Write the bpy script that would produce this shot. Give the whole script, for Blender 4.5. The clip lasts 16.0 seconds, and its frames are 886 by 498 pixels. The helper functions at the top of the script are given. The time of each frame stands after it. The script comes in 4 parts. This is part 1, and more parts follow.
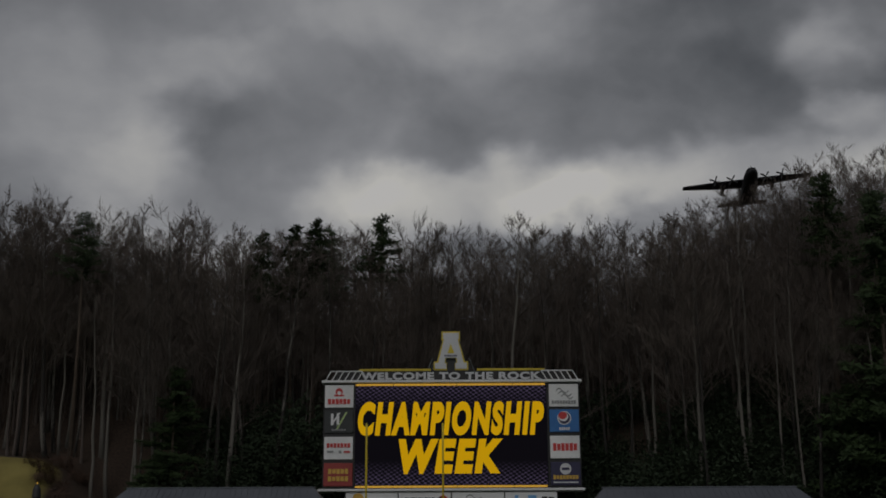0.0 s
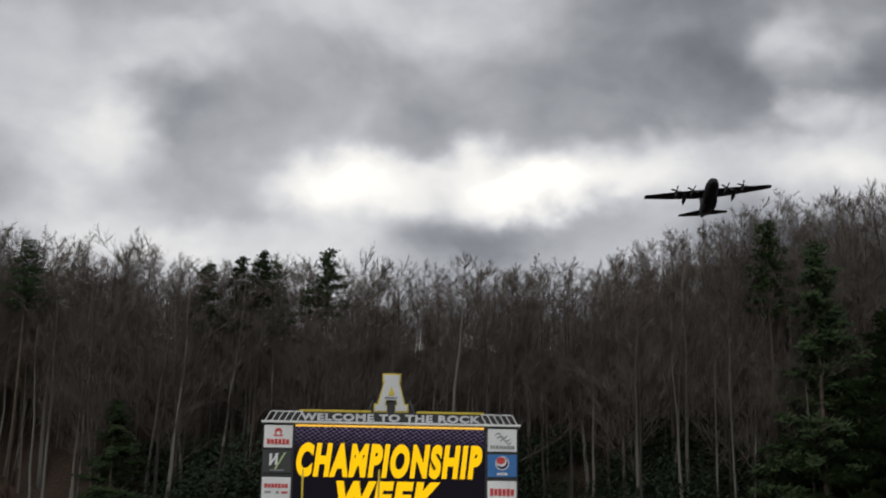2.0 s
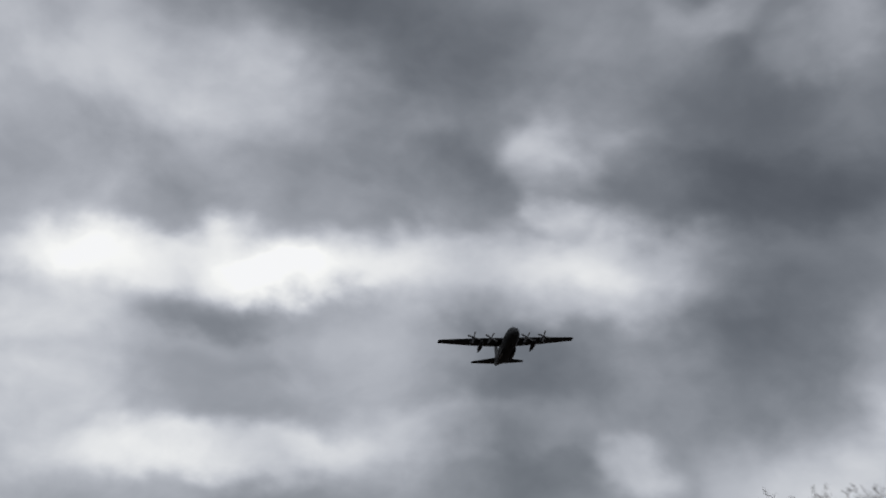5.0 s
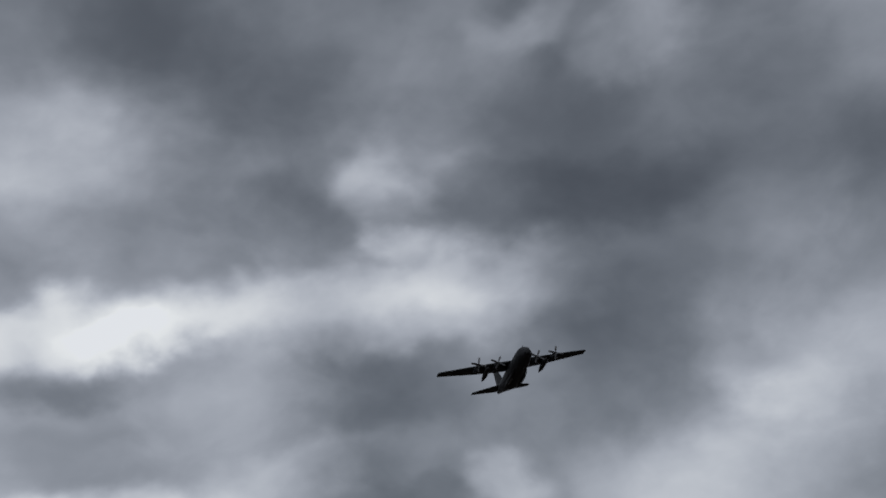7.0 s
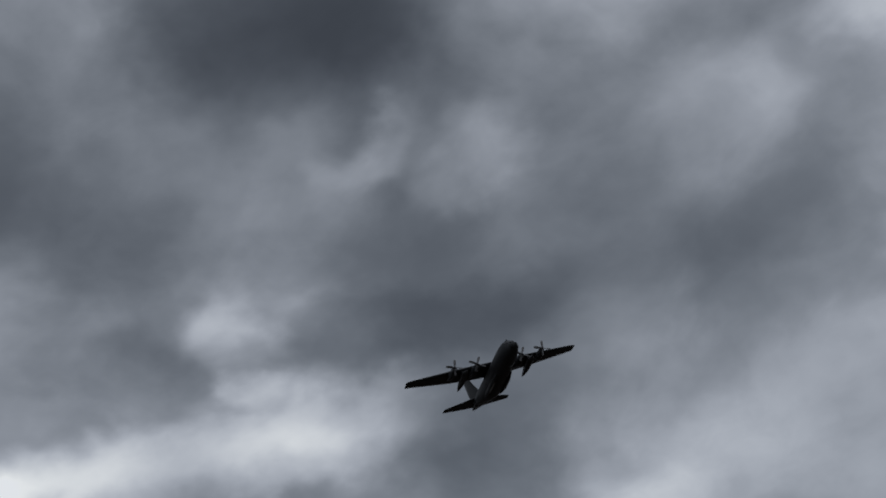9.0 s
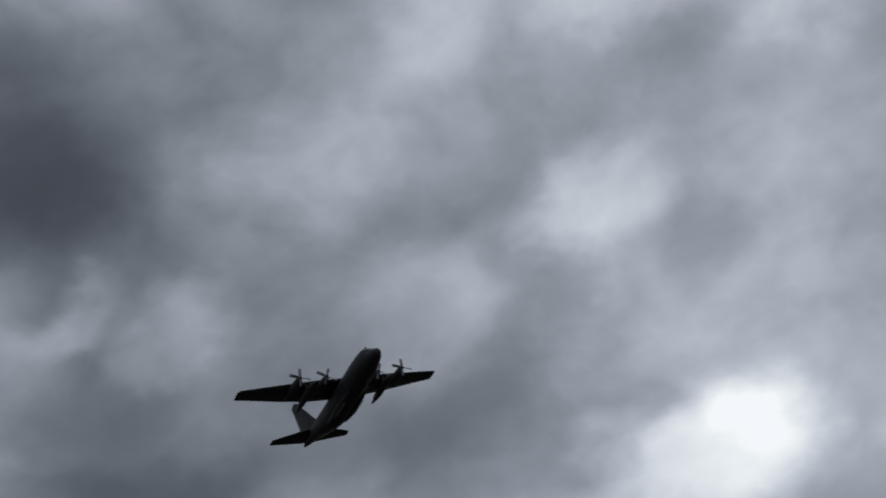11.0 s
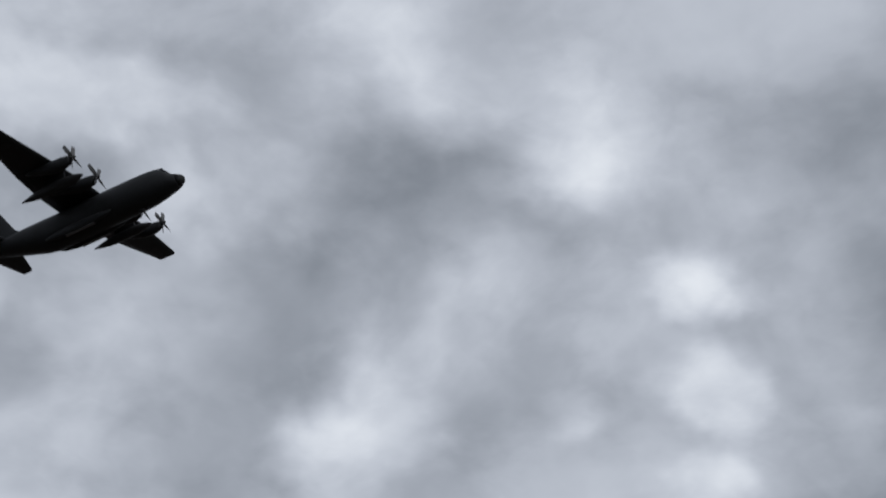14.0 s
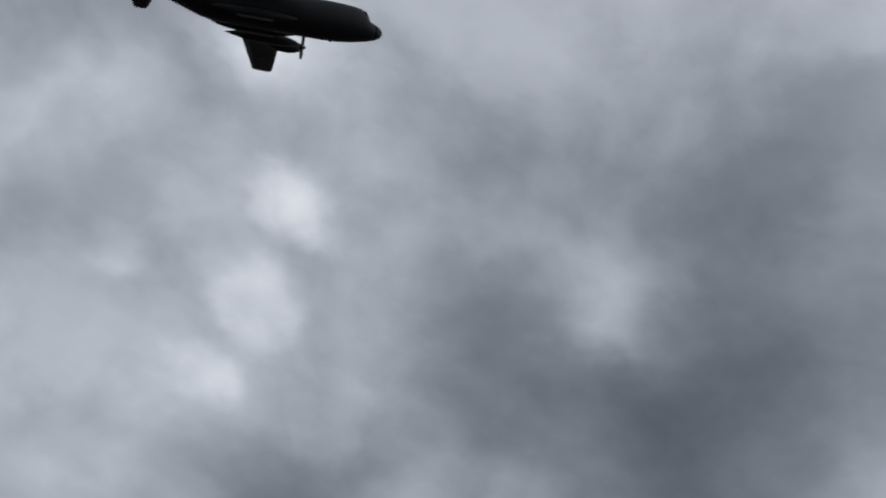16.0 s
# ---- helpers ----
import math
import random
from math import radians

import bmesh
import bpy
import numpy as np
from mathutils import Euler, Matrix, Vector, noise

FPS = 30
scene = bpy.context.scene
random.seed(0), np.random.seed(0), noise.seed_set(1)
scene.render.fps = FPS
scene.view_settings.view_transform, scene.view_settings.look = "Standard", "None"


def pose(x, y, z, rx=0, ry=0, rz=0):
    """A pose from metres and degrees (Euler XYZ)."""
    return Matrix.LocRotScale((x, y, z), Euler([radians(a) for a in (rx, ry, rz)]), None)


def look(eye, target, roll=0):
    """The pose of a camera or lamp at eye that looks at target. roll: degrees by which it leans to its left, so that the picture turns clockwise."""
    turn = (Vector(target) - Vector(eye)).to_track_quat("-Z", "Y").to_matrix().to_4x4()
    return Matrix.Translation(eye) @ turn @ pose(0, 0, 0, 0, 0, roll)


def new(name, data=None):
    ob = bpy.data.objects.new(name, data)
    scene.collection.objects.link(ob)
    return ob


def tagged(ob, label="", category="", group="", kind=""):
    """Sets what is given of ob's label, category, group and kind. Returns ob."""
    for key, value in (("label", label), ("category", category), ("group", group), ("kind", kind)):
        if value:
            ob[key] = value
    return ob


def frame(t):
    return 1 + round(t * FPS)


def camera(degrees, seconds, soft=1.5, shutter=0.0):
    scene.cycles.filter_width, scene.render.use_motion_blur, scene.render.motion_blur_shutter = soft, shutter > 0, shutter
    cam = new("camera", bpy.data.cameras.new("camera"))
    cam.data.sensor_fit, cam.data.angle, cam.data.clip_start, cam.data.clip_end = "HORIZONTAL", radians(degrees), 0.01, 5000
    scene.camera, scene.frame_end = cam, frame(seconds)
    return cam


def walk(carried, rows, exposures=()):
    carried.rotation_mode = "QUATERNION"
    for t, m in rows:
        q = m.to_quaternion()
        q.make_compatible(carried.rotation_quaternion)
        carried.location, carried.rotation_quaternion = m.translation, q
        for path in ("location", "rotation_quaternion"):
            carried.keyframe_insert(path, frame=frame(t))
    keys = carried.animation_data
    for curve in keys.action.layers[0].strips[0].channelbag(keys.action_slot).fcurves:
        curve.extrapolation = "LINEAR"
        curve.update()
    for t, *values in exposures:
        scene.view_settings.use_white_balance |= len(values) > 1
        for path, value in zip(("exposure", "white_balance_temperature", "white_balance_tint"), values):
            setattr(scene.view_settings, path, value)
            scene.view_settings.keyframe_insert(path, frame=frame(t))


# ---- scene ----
# ---- camera ----
cam = camera(37.64, 16.0, soft=1.75, shutter=0.4)
ROWS = [
    (0.0, pose(-1.60, 0.59, 0.35, 104.748, 0.276, 0.252)),
    (0.5, pose(-1.45, 0.30, 1.38, 103.926, 0.192, 0.192)),
    (1.0, pose(-0.92, 0.02, 2.57, 103.412, 0.034, 0.153)),
    (1.5, pose(-0.23, -0.25, 3.74, 103.524, -0.168, -0.334)),
    (2.0, pose(0.22, -0.69, 4.65, 104.234, -0.900, -1.562)),
    (2.5, pose(0.99, -0.99, 6.46, 104.992, -1.355, -3.130)),
    (3.0, pose(1.74, -0.03, 8.51, 106.025, -2.309, -5.188)),
    (3.5, pose(2.06, 4.88, 11.30, 107.125, -2.986, -7.501)),
    (4.0, pose(3.60, 15.84, 16.00, 108.059, -4.286, -9.741)),
    (4.5, pose(-0.08, 26.49, 22.29, 108.475, -3.576, -11.723)),
    (5.0, pose(-7.61, 37.38, 30.57, 108.304, -1.907, -13.471)),
    (5.5, pose(-16.68, 49.08, 38.83, 107.927, 0.345, -14.977)),
    (6.0, pose(-25.00, 62.16, 45.04, 107.753, 2.830, -16.212)),
    (6.5, pose(-30.26, 77.18, 47.22, 108.216, 5.214, -17.110)),
    (7.0, pose(-31.62, 94.11, 44.98, 109.460, 7.238, -17.695)),
    (7.5, pose(-32.77, 111.18, 42.90, 110.702, 8.925, -18.381)),
    (8.0, pose(-33.69, 128.34, 41.02, 111.976, 10.519, -19.253)),
    (8.5, pose(-34.37, 145.57, 39.36, 113.300, 12.296, -20.391)),
    (9.0, pose(-34.81, 162.79, 37.93, 114.634, 14.082, -21.944)),
    (9.5, pose(-35.03, 179.94, 36.76, 115.920, 15.598, -24.100)),
    (10.0, pose(-35.03, 196.95, 35.85, 117.121, 16.567, -27.058)),
    (10.5, pose(-34.86, 213.77, 35.21, 118.235, 16.718, -31.023)),
    (11.0, pose(-34.53, 230.33, 34.83, 119.213, 16.127, -35.967)),
    (11.5, pose(-34.09, 246.59, 34.72, 119.688, 15.530, -41.329)),
    (12.0, pose(-33.56, 262.52, 34.86, 119.907, 14.024, -47.350)),
    (12.5, pose(-32.99, 278.10, 35.24, 120.075, 12.501, -53.669)),
    (13.0, pose(-32.41, 293.36, 35.85, 120.197, 10.193, -60.662)),
    (13.5, pose(-31.84, 308.33, 36.67, 119.614, 8.060, -67.689)),
    (14.0, pose(-31.30, 323.10, 37.67, 119.006, 5.544, -75.055)),
    (14.5, pose(-30.82, 337.77, 38.83, 118.405, 1.856, -82.280)),
    (15.0, pose(-30.40, 352.50, 40.11, 117.680, -2.371, -89.411)),
    (15.5, pose(-30.02, 367.49, 41.50, 116.792, -7.442, -96.321)),
    (16.0, pose(-29.68, 383.00, 42.95, 116.817, -15.426, -105.367)),
]
PLANE = pose(92.55, 381.40, 125.03, 10.353, 5.240, 175.782)

walk(cam, ROWS, exposures=[(0.0, -1.15, 6720, 10), (0.3, -0.85, 6720, 10), (0.4, -0.35, 6720, 10), (0.7, -0.05, 6720, 10), (1.0, 0.1, 6720, 10), (4.0, 0.05, 6600, 10),
                           (6.5, -0.25, 6250, 10), (8.2, -0.37, 6200, 9), (11.0, -0.04, 6200, 9), (12.0, 0.0, 6250, 9), (13.0, 0.2, 6250, 9), (14.5, 0.2, 6250, 9), (16.0, 0.05, 6250, 9)])

# ---- world: heavy broken overcast over a faint sky ----
SUN_AZ, SUN_EL = 197.0, 34.0


def toward(az, el):
    """Unit vector at az degrees clockwise from +y and el degrees above the horizon."""
    a, e = radians(az), radians(el)
    return Vector((math.sin(a) * math.cos(e), math.cos(a) * math.cos(e), math.sin(e)))


# cloud masses and gaps: azimuth, elevation, radius in degrees, brightness, breadth over height, firmness of the edge
CLOUD_LOW = [(-1.2, 20.7, 7.7, -0.17, 2.8, 0.2), (14.1, 20.6, 8.7, -0.24, 3.9, 0.2), (-12.3, 19.9, 1.7, -0.12, 1.2, 0.1), (-18.6, 20.8, 3.0, -0.06, 1.0, 0.1),
    (1.4, 16.8, 8.2, 0.39, 5.5, 0.2), (6.0, 16.4, 3.0, 0.25, 3.0, 0.1), (1.9, 15.0, 3.2, -0.15, 3.7, 0.1), (-11.2, 22.3, 3.0, 0.18, 2.0, 0.1),
    (-14.2, 18.4, 2.2, 0.10, 1.5, 0.1), (-5.3, 14.3, 12.5, 0.12, 11.1, 0.2), (8.5, 20.0, 2.0, 0.12, 2.0, 0.1), (18.1, 19.7, 1.5, 0.25, 2.0, 0.1),
    (13.9, 17.2, 6.2, 0.13, 4.2, 0.2), (1.7, 25.6, 6.2, 0.21, 2.1, 0.2), (-10.3, 24.5, 5.0, 0.08, 1.3, 0.2), (17.2, 15.9, 7.5, 0.21, 5.0, 0.2)]
CLOUD_BREAK = [(32.9, 23.0, 10.5, -0.15, 1.3, 0.2), (12.5, 31.0, 8.2, -0.24, 1.6, 0.2), (18.2, 21.7, 4.5, -0.11, 1.6, 0.2), (15.7, 14.6, 8.2, -0.04, 2.5, 0.2),
    (8.3, 19.7, 6.5, 0.16, 2.0, 0.2), (12.8, 18.3, 2.7, 0.08, 1.4, 0.1), (22.4, 31.4, 2.5, 0.20, 1.1, 0.1), (25.7, 28.4, 2.7, 0.22, 2.2, 0.1),
    (42.8, 25.4, 3.7, 0.21, 0.9, 0.2), (37.5, 11.2, 4.7, 0.16, 1.4, 0.2), (26.2, 18.2, 2.7, 0.08, 1.8, 0.1), (14.8, 9.9, 6.2, 0.18, 5.0, 0.2),
    (21.6, 8.6, 2.2, 0.32, 1.8, 0.1), (3.7, 8.9, 6.5, 0.34, 4.3, 0.2), (31.5, 8.1, 6.2, 0.18, 2.1, 0.2), (34.8, 11.3, 3.0, 0.12, 2.0, 0.1)]
CLOUD_MID = [(38.2, 26.5, 5.2, -0.22, 1.3, 0.2), (39.4, 22.4, 5.5, -0.16, 1.4, 0.2), (23.4, 36.1, 6.7, -0.40, 1.1, 0.2), (24.5, 25.4, 6.2, -0.18, 2.1, 0.2),
    (25.1, 20.9, 7.5, -0.30, 3.8, 0.2), (27.5, 30.4, 2.2, 0.13, 1.3, 0.1), (30.7, 26.9, 2.7, 0.20, 1.8, 0.1), (18.1, 22.1, 2.0, 0.25, 1.0, 0.1),
    (39.4, 33.3, 4.2, 0.16, 1.3, 0.2), (53.2, 28.3, 3.7, 0.13, 1.9, 0.2), (57.7, 24.7, 2.2, -0.13, 1.1, 0.1), (52.9, 15.3, 5.0, 0.40, 1.5, 0.2),
    (55.9, 16.1, 2.7, 0.12, 1.0, 0.1), (51.5, 22.9, 7.5, 0.07, 1.5, 0.2), (47.9, 37.5, 2.7, 0.13, 0.7, 0.1), (52.6, 27.6, 3.7, 0.13, 2.1, 0.2)]
CLOUD_RIDGE = [(60.5, 35.5, 6.2, 0.16, 3.6, 0.2), (59.9, 29.6, 8.7, -0.07, 3.2, 0.2), (73.4, 22.4, 3.2, 0.09, 1.0, 0.1), (66.4, 17.2, 3.0, -0.03, 2.0, 0.1),
    (64.8, 31.4, 1.5, 0.08, 1.0, 0.1), (76.5, 20.8, 1.7, 0.07, 0.7, 0.1), (71.7, 21.0, 5.0, 0.09, 1.8, 0.2), (80.3, 27.9, 7.5, -0.06, 1.5, 0.2),
    (64.5, 27.2, 7.5, -0.06, 2.5, 0.2), (87.4, 29.5, 3.0, 0.02, 1.0, 0.1), (83.5, 20.2, 1.7, 0.11, 1.4, 0.1), (83.1, 33.2, 4.7, 0.17, 1.3, 0.2),
    (90.2, 25.2, 2.5, 0.21, 1.7, 0.1), (89.9, 20.8, 2.7, 0.14, 1.0, 0.1), (94.3, 17.4, 6.2, 0.13, 2.8, 0.2), (98.1, 22.3, 6.5, -0.09, 1.5, 0.2)]
CLOUD_HIGH = [(75.9, 26.9, 8.0, -0.07, 1.9, 0.2), (70.4, 21.6, 2.2, 0.08, 1.5, 0.1), (64.6, 30.8, 3.0, 0.07, 1.7, 0.1), (89.8, 20.4, 2.0, 0.15, 0.9, 0.1),
    (90.9, 15.4, 4.0, 0.12, 1.6, 0.2), (88.2, 16.7, 1.7, 0.08, 1.2, 0.1), (85.1, 31.1, 3.0, 0.09, 1.1, 0.1), (101.2, 19.3, 10.0, -0.16, 2.4, 0.2),
    (115.9, 26.9, 6.2, -0.20, 0.7, 0.2), (105.9, 24.1, 2.2, 0.08, 1.3, 0.1), (114.4, 39.1, 3.5, 0.15, 2.3, 0.2), (-17.0, 20.0, 5.0, 0.21, 1.0, 0.0),
    (-14.0, 14.0, 5.0, 0.30, 1.0, 0.0), (-5.0, 20.0, 5.0, 0.21, 1.0, 0.0), (-2.0, 14.0, 5.0, -0.04, 1.0, 0.0), (1.0, 32.0, 5.0, -0.11, 1.0, 0.0)]
CLOUD_VEIL = [(13.0, 32.0, 5.0, 0.15, 1.0, 0.0), (16.0, 14.0, 5.0, -0.14, 1.0, 0.0), (16.0, 26.0, 5.0, -0.07, 1.0, 0.0), (19.0, 8.0, 5.0, -0.16, 1.0, 0.0),
    (19.0, 20.0, 5.0, 0.31, 1.0, 0.0), (22.0, 14.0, 5.0, 0.11, 1.0, 0.0), (22.0, 26.0, 5.0, 0.12, 1.0, 0.0), (25.0, 8.0, 5.0, -0.13, 1.0, 0.0),
    (25.0, 20.0, 5.0, 0.09, 1.0, 0.0), (25.0, 32.0, 5.0, -0.29, 1.0, 0.0), (28.0, 14.0, 5.0, -0.23, 1.0, 0.0), (31.0, 20.0, 5.0, -0.17, 1.0, 0.0),
    (31.0, 32.0, 5.0, -0.15, 1.0, 0.0), (34.0, 14.0, 5.0, 0.10, 1.0, 0.0), (34.0, 38.0, 5.0, -0.20, 1.0, 0.0), (37.0, 8.0, 5.0, -0.09, 1.0, 0.0)]
CLOUD_EAST = [(40.0, 26.0, 5.0, 0.22, 1.0, 0.0), (40.0, 38.0, 5.0, -0.12, 1.0, 0.0), (43.0, 20.0, 5.0, -0.08, 1.0, 0.0), (46.0, 26.0, 5.0, -0.19, 1.0, 0.0),
    (49.0, 20.0, 5.0, -0.17, 1.0, 0.0), (55.0, 20.0, 5.0, 0.10, 1.0, 0.0), (58.0, 14.0, 5.0, 0.11, 1.0, 0.0), (58.0, 26.0, 5.0, 0.19, 1.0, 0.0),
    (58.0, 38.0, 5.0, 0.10, 1.0, 0.0), (61.0, 20.0, 5.0, 0.17, 1.0, 0.0), (64.0, 14.0, 5.0, 0.13, 1.0, 0.0), (64.0, 26.0, 5.0, 0.12, 1.0, 0.0),
    (67.0, 20.0, 5.0, -0.19, 1.0, 0.0), (67.0, 32.0, 5.0, 0.11, 1.0, 0.0), (70.0, 14.0, 5.0, 0.25, 1.0, 0.0), (70.0, 26.0, 5.0, -0.16, 1.0, 0.0)]
CLOUD_FAR = [(76.0, 14.0, 5.0, 0.10, 1.0, 0.0), (76.0, 26.0, 5.0, 0.21, 1.0, 0.0), (76.0, 38.0, 5.0, 0.16, 1.0, 0.0), (79.0, 32.0, 5.0, -0.19, 1.0, 0.0),
    (82.0, 26.0, 5.0, 0.20, 1.0, 0.0), (82.0, 38.0, 5.0, 0.10, 1.0, 0.0), (88.0, 14.0, 5.0, 0.10, 1.0, 0.0), (91.0, 20.0, 5.0, -0.12, 1.0, 0.0),
    (94.0, 14.0, 5.0, -0.25, 1.0, 0.0), (94.0, 26.0, 5.0, -0.06, 1.0, 0.0), (97.0, 20.0, 5.0, 0.16, 1.0, 0.0), (109.0, 20.0, 5.0, -0.25, 1.0, 0.0),
    (109.0, 32.0, 5.0, -0.11, 1.0, 0.0), (112.0, 26.0, 5.0, -0.15, 1.0, 0.0), (112.0, 38.0, 5.0, -0.10, 1.0, 0.0), (115.0, 20.0, 5.0, -0.19, 1.0, 0.0)]
CLOUD_LAST = [(118.0, 26.0, 5.0, -0.11, 1.0, 0.0), (-6.0, 11.0, 5.0, 0.22, 1.0, 0.0), (0.0, 11.0, 5.0, 0.19, 1.0, 0.0), (3.0, 17.0, 5.0, -0.12, 1.0, 0.0),
    (6.0, 11.0, 5.0, 0.05, 1.0, 0.0), (9.0, 29.0, 5.0, -0.12, 1.0, 0.0), (12.0, 23.0, 5.0, -0.08, 1.0, 0.0), (18.0, 11.0, 5.0, -0.14, 1.0, 0.0),
    (21.0, 17.0, 5.0, 0.11, 1.0, 0.0), (24.0, 35.0, 5.0, -0.10, 1.0, 0.0), (39.0, 29.0, 5.0, -0.15, 1.0, 0.0), (60.0, 23.0, 5.0, -0.12, 1.0, 0.0),
    (72.0, 23.0, 5.0, 0.11, 1.0, 0.0), (87.0, 29.0, 5.0, 0.08, 1.0, 0.0), (99.0, 29.0, 5.0, -0.11, 1.0, 0.0), (-6.0, 15.0, 4.5, 0.10, 1.0, 0.0)]
CLOUD_THIN = [(0.0, 27.0, 4.5, -0.08, 1.0, 0.0), (3.0, 9.0, 4.5, -0.10, 1.0, 0.0), (3.0, 21.0, 4.5, 0.10, 1.0, 0.0), (12.0, 15.0, 4.5, 0.11, 1.0, 0.0),
    (15.0, 9.0, 4.5, -0.08, 1.0, 0.0), (24.0, 15.0, 4.5, -0.17, 1.0, 0.0), (27.0, 9.0, 4.5, 0.11, 1.0, 0.0), (36.0, 27.0, 4.5, 0.13, 1.0, 0.0),
    (72.0, 15.0, 4.5, 0.12, 1.0, 0.0), (84.0, 27.0, 4.5, -0.10, 1.0, 0.0), (90.0, 27.0, 4.5, 0.09, 1.0, 0.0), (93.0, 21.0, 4.5, 0.10, 1.0, 0.0),
    (96.0, 27.0, 4.5, 0.10, 1.0, 0.0)]


def overcast():
    world = bpy.data.worlds.new("overcast_sky")
    world.use_nodes = True
    scene.world = world
    nt = world.node_tree
    nt.nodes.clear()
    N, L = nt.nodes.new, nt.links.new

    def math_node(op, a, b=None):
        n = N("ShaderNodeMath")
        n.operation = op
        for i, v in enumerate((a, b)):
            if v is None:
                continue
            if isinstance(v, (int, float)):
                n.inputs[i].default_value = v
            else:
                L(v, n.inputs[i])
        return n.outputs[0]

    def vec_node(op, a, b):
        n = N("ShaderNodeVectorMath")
        n.operation = op
        for i, v in enumerate((a, b)):
            if isinstance(v, (tuple, Vector)):
                n.inputs[i].default_value = v
            else:
                L(v, n.inputs[i])
        return n

    def noise_node(vec, scale, detail, rough=0.55, distortion=0.0):
        n = N("ShaderNodeTexNoise")
        n.inputs["Scale"].default_value = scale
        n.inputs["Detail"].default_value = detail
        n.inputs["Roughness"].default_value = rough
        n.inputs["Distortion"].default_value = distortion
        L(vec, n.inputs["Vector"])
        return n

    way = N("ShaderNodeTexCoord").outputs["Generated"]
    flat = vec_node("MULTIPLY", way, (1.0, 1.0, 1.35)).outputs[0]
    swirl = noise_node(flat, 5.0, 4.0)
    off = vec_node("SUBTRACT", swirl.outputs["Color"], (0.5, 0.5, 0.5)).outputs[0]
    off = vec_node("MULTIPLY", off, (0.10, 0.10, 0.09)).outputs[0]
    fine = noise_node(flat, 20.0, 4.0, 0.5)
    off2 = vec_node("SUBTRACT", fine.outputs["Color"], (0.5, 0.5, 0.5)).outputs[0]
    off2 = vec_node("MULTIPLY", off2, (0.04, 0.04, 0.036)).outputs[0]
    bent = vec_node("ADD", way, off).outputs[0]
    bent = vec_node("ADD", bent, off2).outputs[0]
    bent = vec_node("NORMALIZE", bent, (0, 0, 0)).outputs[0]

    big = noise_node(flat, 3.4, 5.0, 0.5).outputs[0]
    puff = vec_node("ADD", flat, off).outputs[0]
    mid = noise_node(puff, 6.8, 6.0, 0.52).outputs[0]
    wisps = noise_node(puff, 30.0, 4.0, 0.5).outputs[0]
    total = math_node("MULTIPLY", math_node("SUBTRACT", big, 0.5), 0.22)
    heap = N("ShaderNodeMapRange")
    heap.interpolation_type = "SMOOTHSTEP"
    heap.inputs["From Min"].default_value, heap.inputs["From Max"].default_value = 0.32, 0.68
    heap.inputs["To Min"].default_value, heap.inputs["To Max"].default_value = -0.085, 0.085
    L(mid, heap.inputs["Value"])
    total = math_node("ADD", total, heap.outputs[0])
    total = math_node("ADD", total, math_node("MULTIPLY", math_node("SUBTRACT", wisps, 0.5), 0.075))
    total = math_node("ADD", total, 0.50)
    for az, el, radius, weight, broad, firm in CLOUD_LOW + CLOUD_BREAK + CLOUD_MID + CLOUD_RIDGE + CLOUD_HIGH + CLOUD_VEIL + CLOUD_EAST + CLOUD_FAR + CLOUD_LAST + CLOUD_THIN:
        gap = vec_node("SUBTRACT", bent, toward(az, el)).outputs[0]
        gap = vec_node("MULTIPLY", gap, (1.0, 1.0, broad)).outputs[0]
        m = N("ShaderNodeMapRange")
        m.interpolation_type = "SMOOTHERSTEP"
        m.inputs["From Min"].default_value = radians(radius * 1.5)
        m.inputs["From Max"].default_value = radians(radius * 1.5 * firm)
        m.inputs["To Min"].default_value = 0.0
        m.inputs["To Max"].default_value = weight
        L(vec_node("LENGTH", gap, (0, 0, 0)).outputs["Value"], m.inputs["Value"])
        total = math_node("ADD", total, m.outputs[0])
    # brighter southern sky out of view, added to light the fronts of board and trees
    south = N("ShaderNodeMapRange")
    south.interpolation_type = "SMOOTHSTEP"
    south.inputs["From Min"].default_value, south.inputs["From Max"].default_value = 0.1, 1.0
    south.inputs["To Max"].default_value = 0.35
    L(vec_node("DOT_PRODUCT", way, toward(SUN_AZ, SUN_EL)).outputs["Value"], south.inputs["Value"])
    total = math_node("ADD", total, south.outputs[0])
    ramp = N("ShaderNodeValToRGB")
    ramp.color_ramp.interpolation = "B_SPLINE"
    stops = [(0.0, (0.055, 0.060, 0.070)), (0.21, (0.090, 0.098, 0.114)), (0.41, (0.172, 0.186, 0.208)), (0.585, (0.338, 0.353, 0.389)),
             (0.757, (0.58, 0.60, 0.65)), (0.93, (0.98, 0.98, 0.96)), (1.0, (1.05, 1.05, 1.02))]
    while len(ramp.color_ramp.elements) < len(stops):
        ramp.color_ramp.elements.new(0.5)
    for e, (p, c) in zip(ramp.color_ramp.elements, stops):
        e.position, e.color = p, (*c, 1)
    L(math_node("DIVIDE", math_node("ADD", total, 0.3), 1.4), ramp.inputs[0])
    sky = N("ShaderNodeTexSky")
    sky.sky_type = "NISHITA"
    sky.sun_disc = False
    sky.sun_elevation = radians(SUN_EL)
    sky.sun_rotation = radians(SUN_AZ)
    thin = N("ShaderNodeBackground")
    thin.inputs["Strength"].default_value = 0.05
    L(sky.outputs[0], thin.inputs["Color"])
    cover = N("ShaderNodeBackground")
    cover.inputs["Strength"].default_value = 1.0
    L(ramp.outputs[0], cover.inputs["Color"])
    mix = N("ShaderNodeMixShader")
    mix.inputs[0].default_value = 0.94
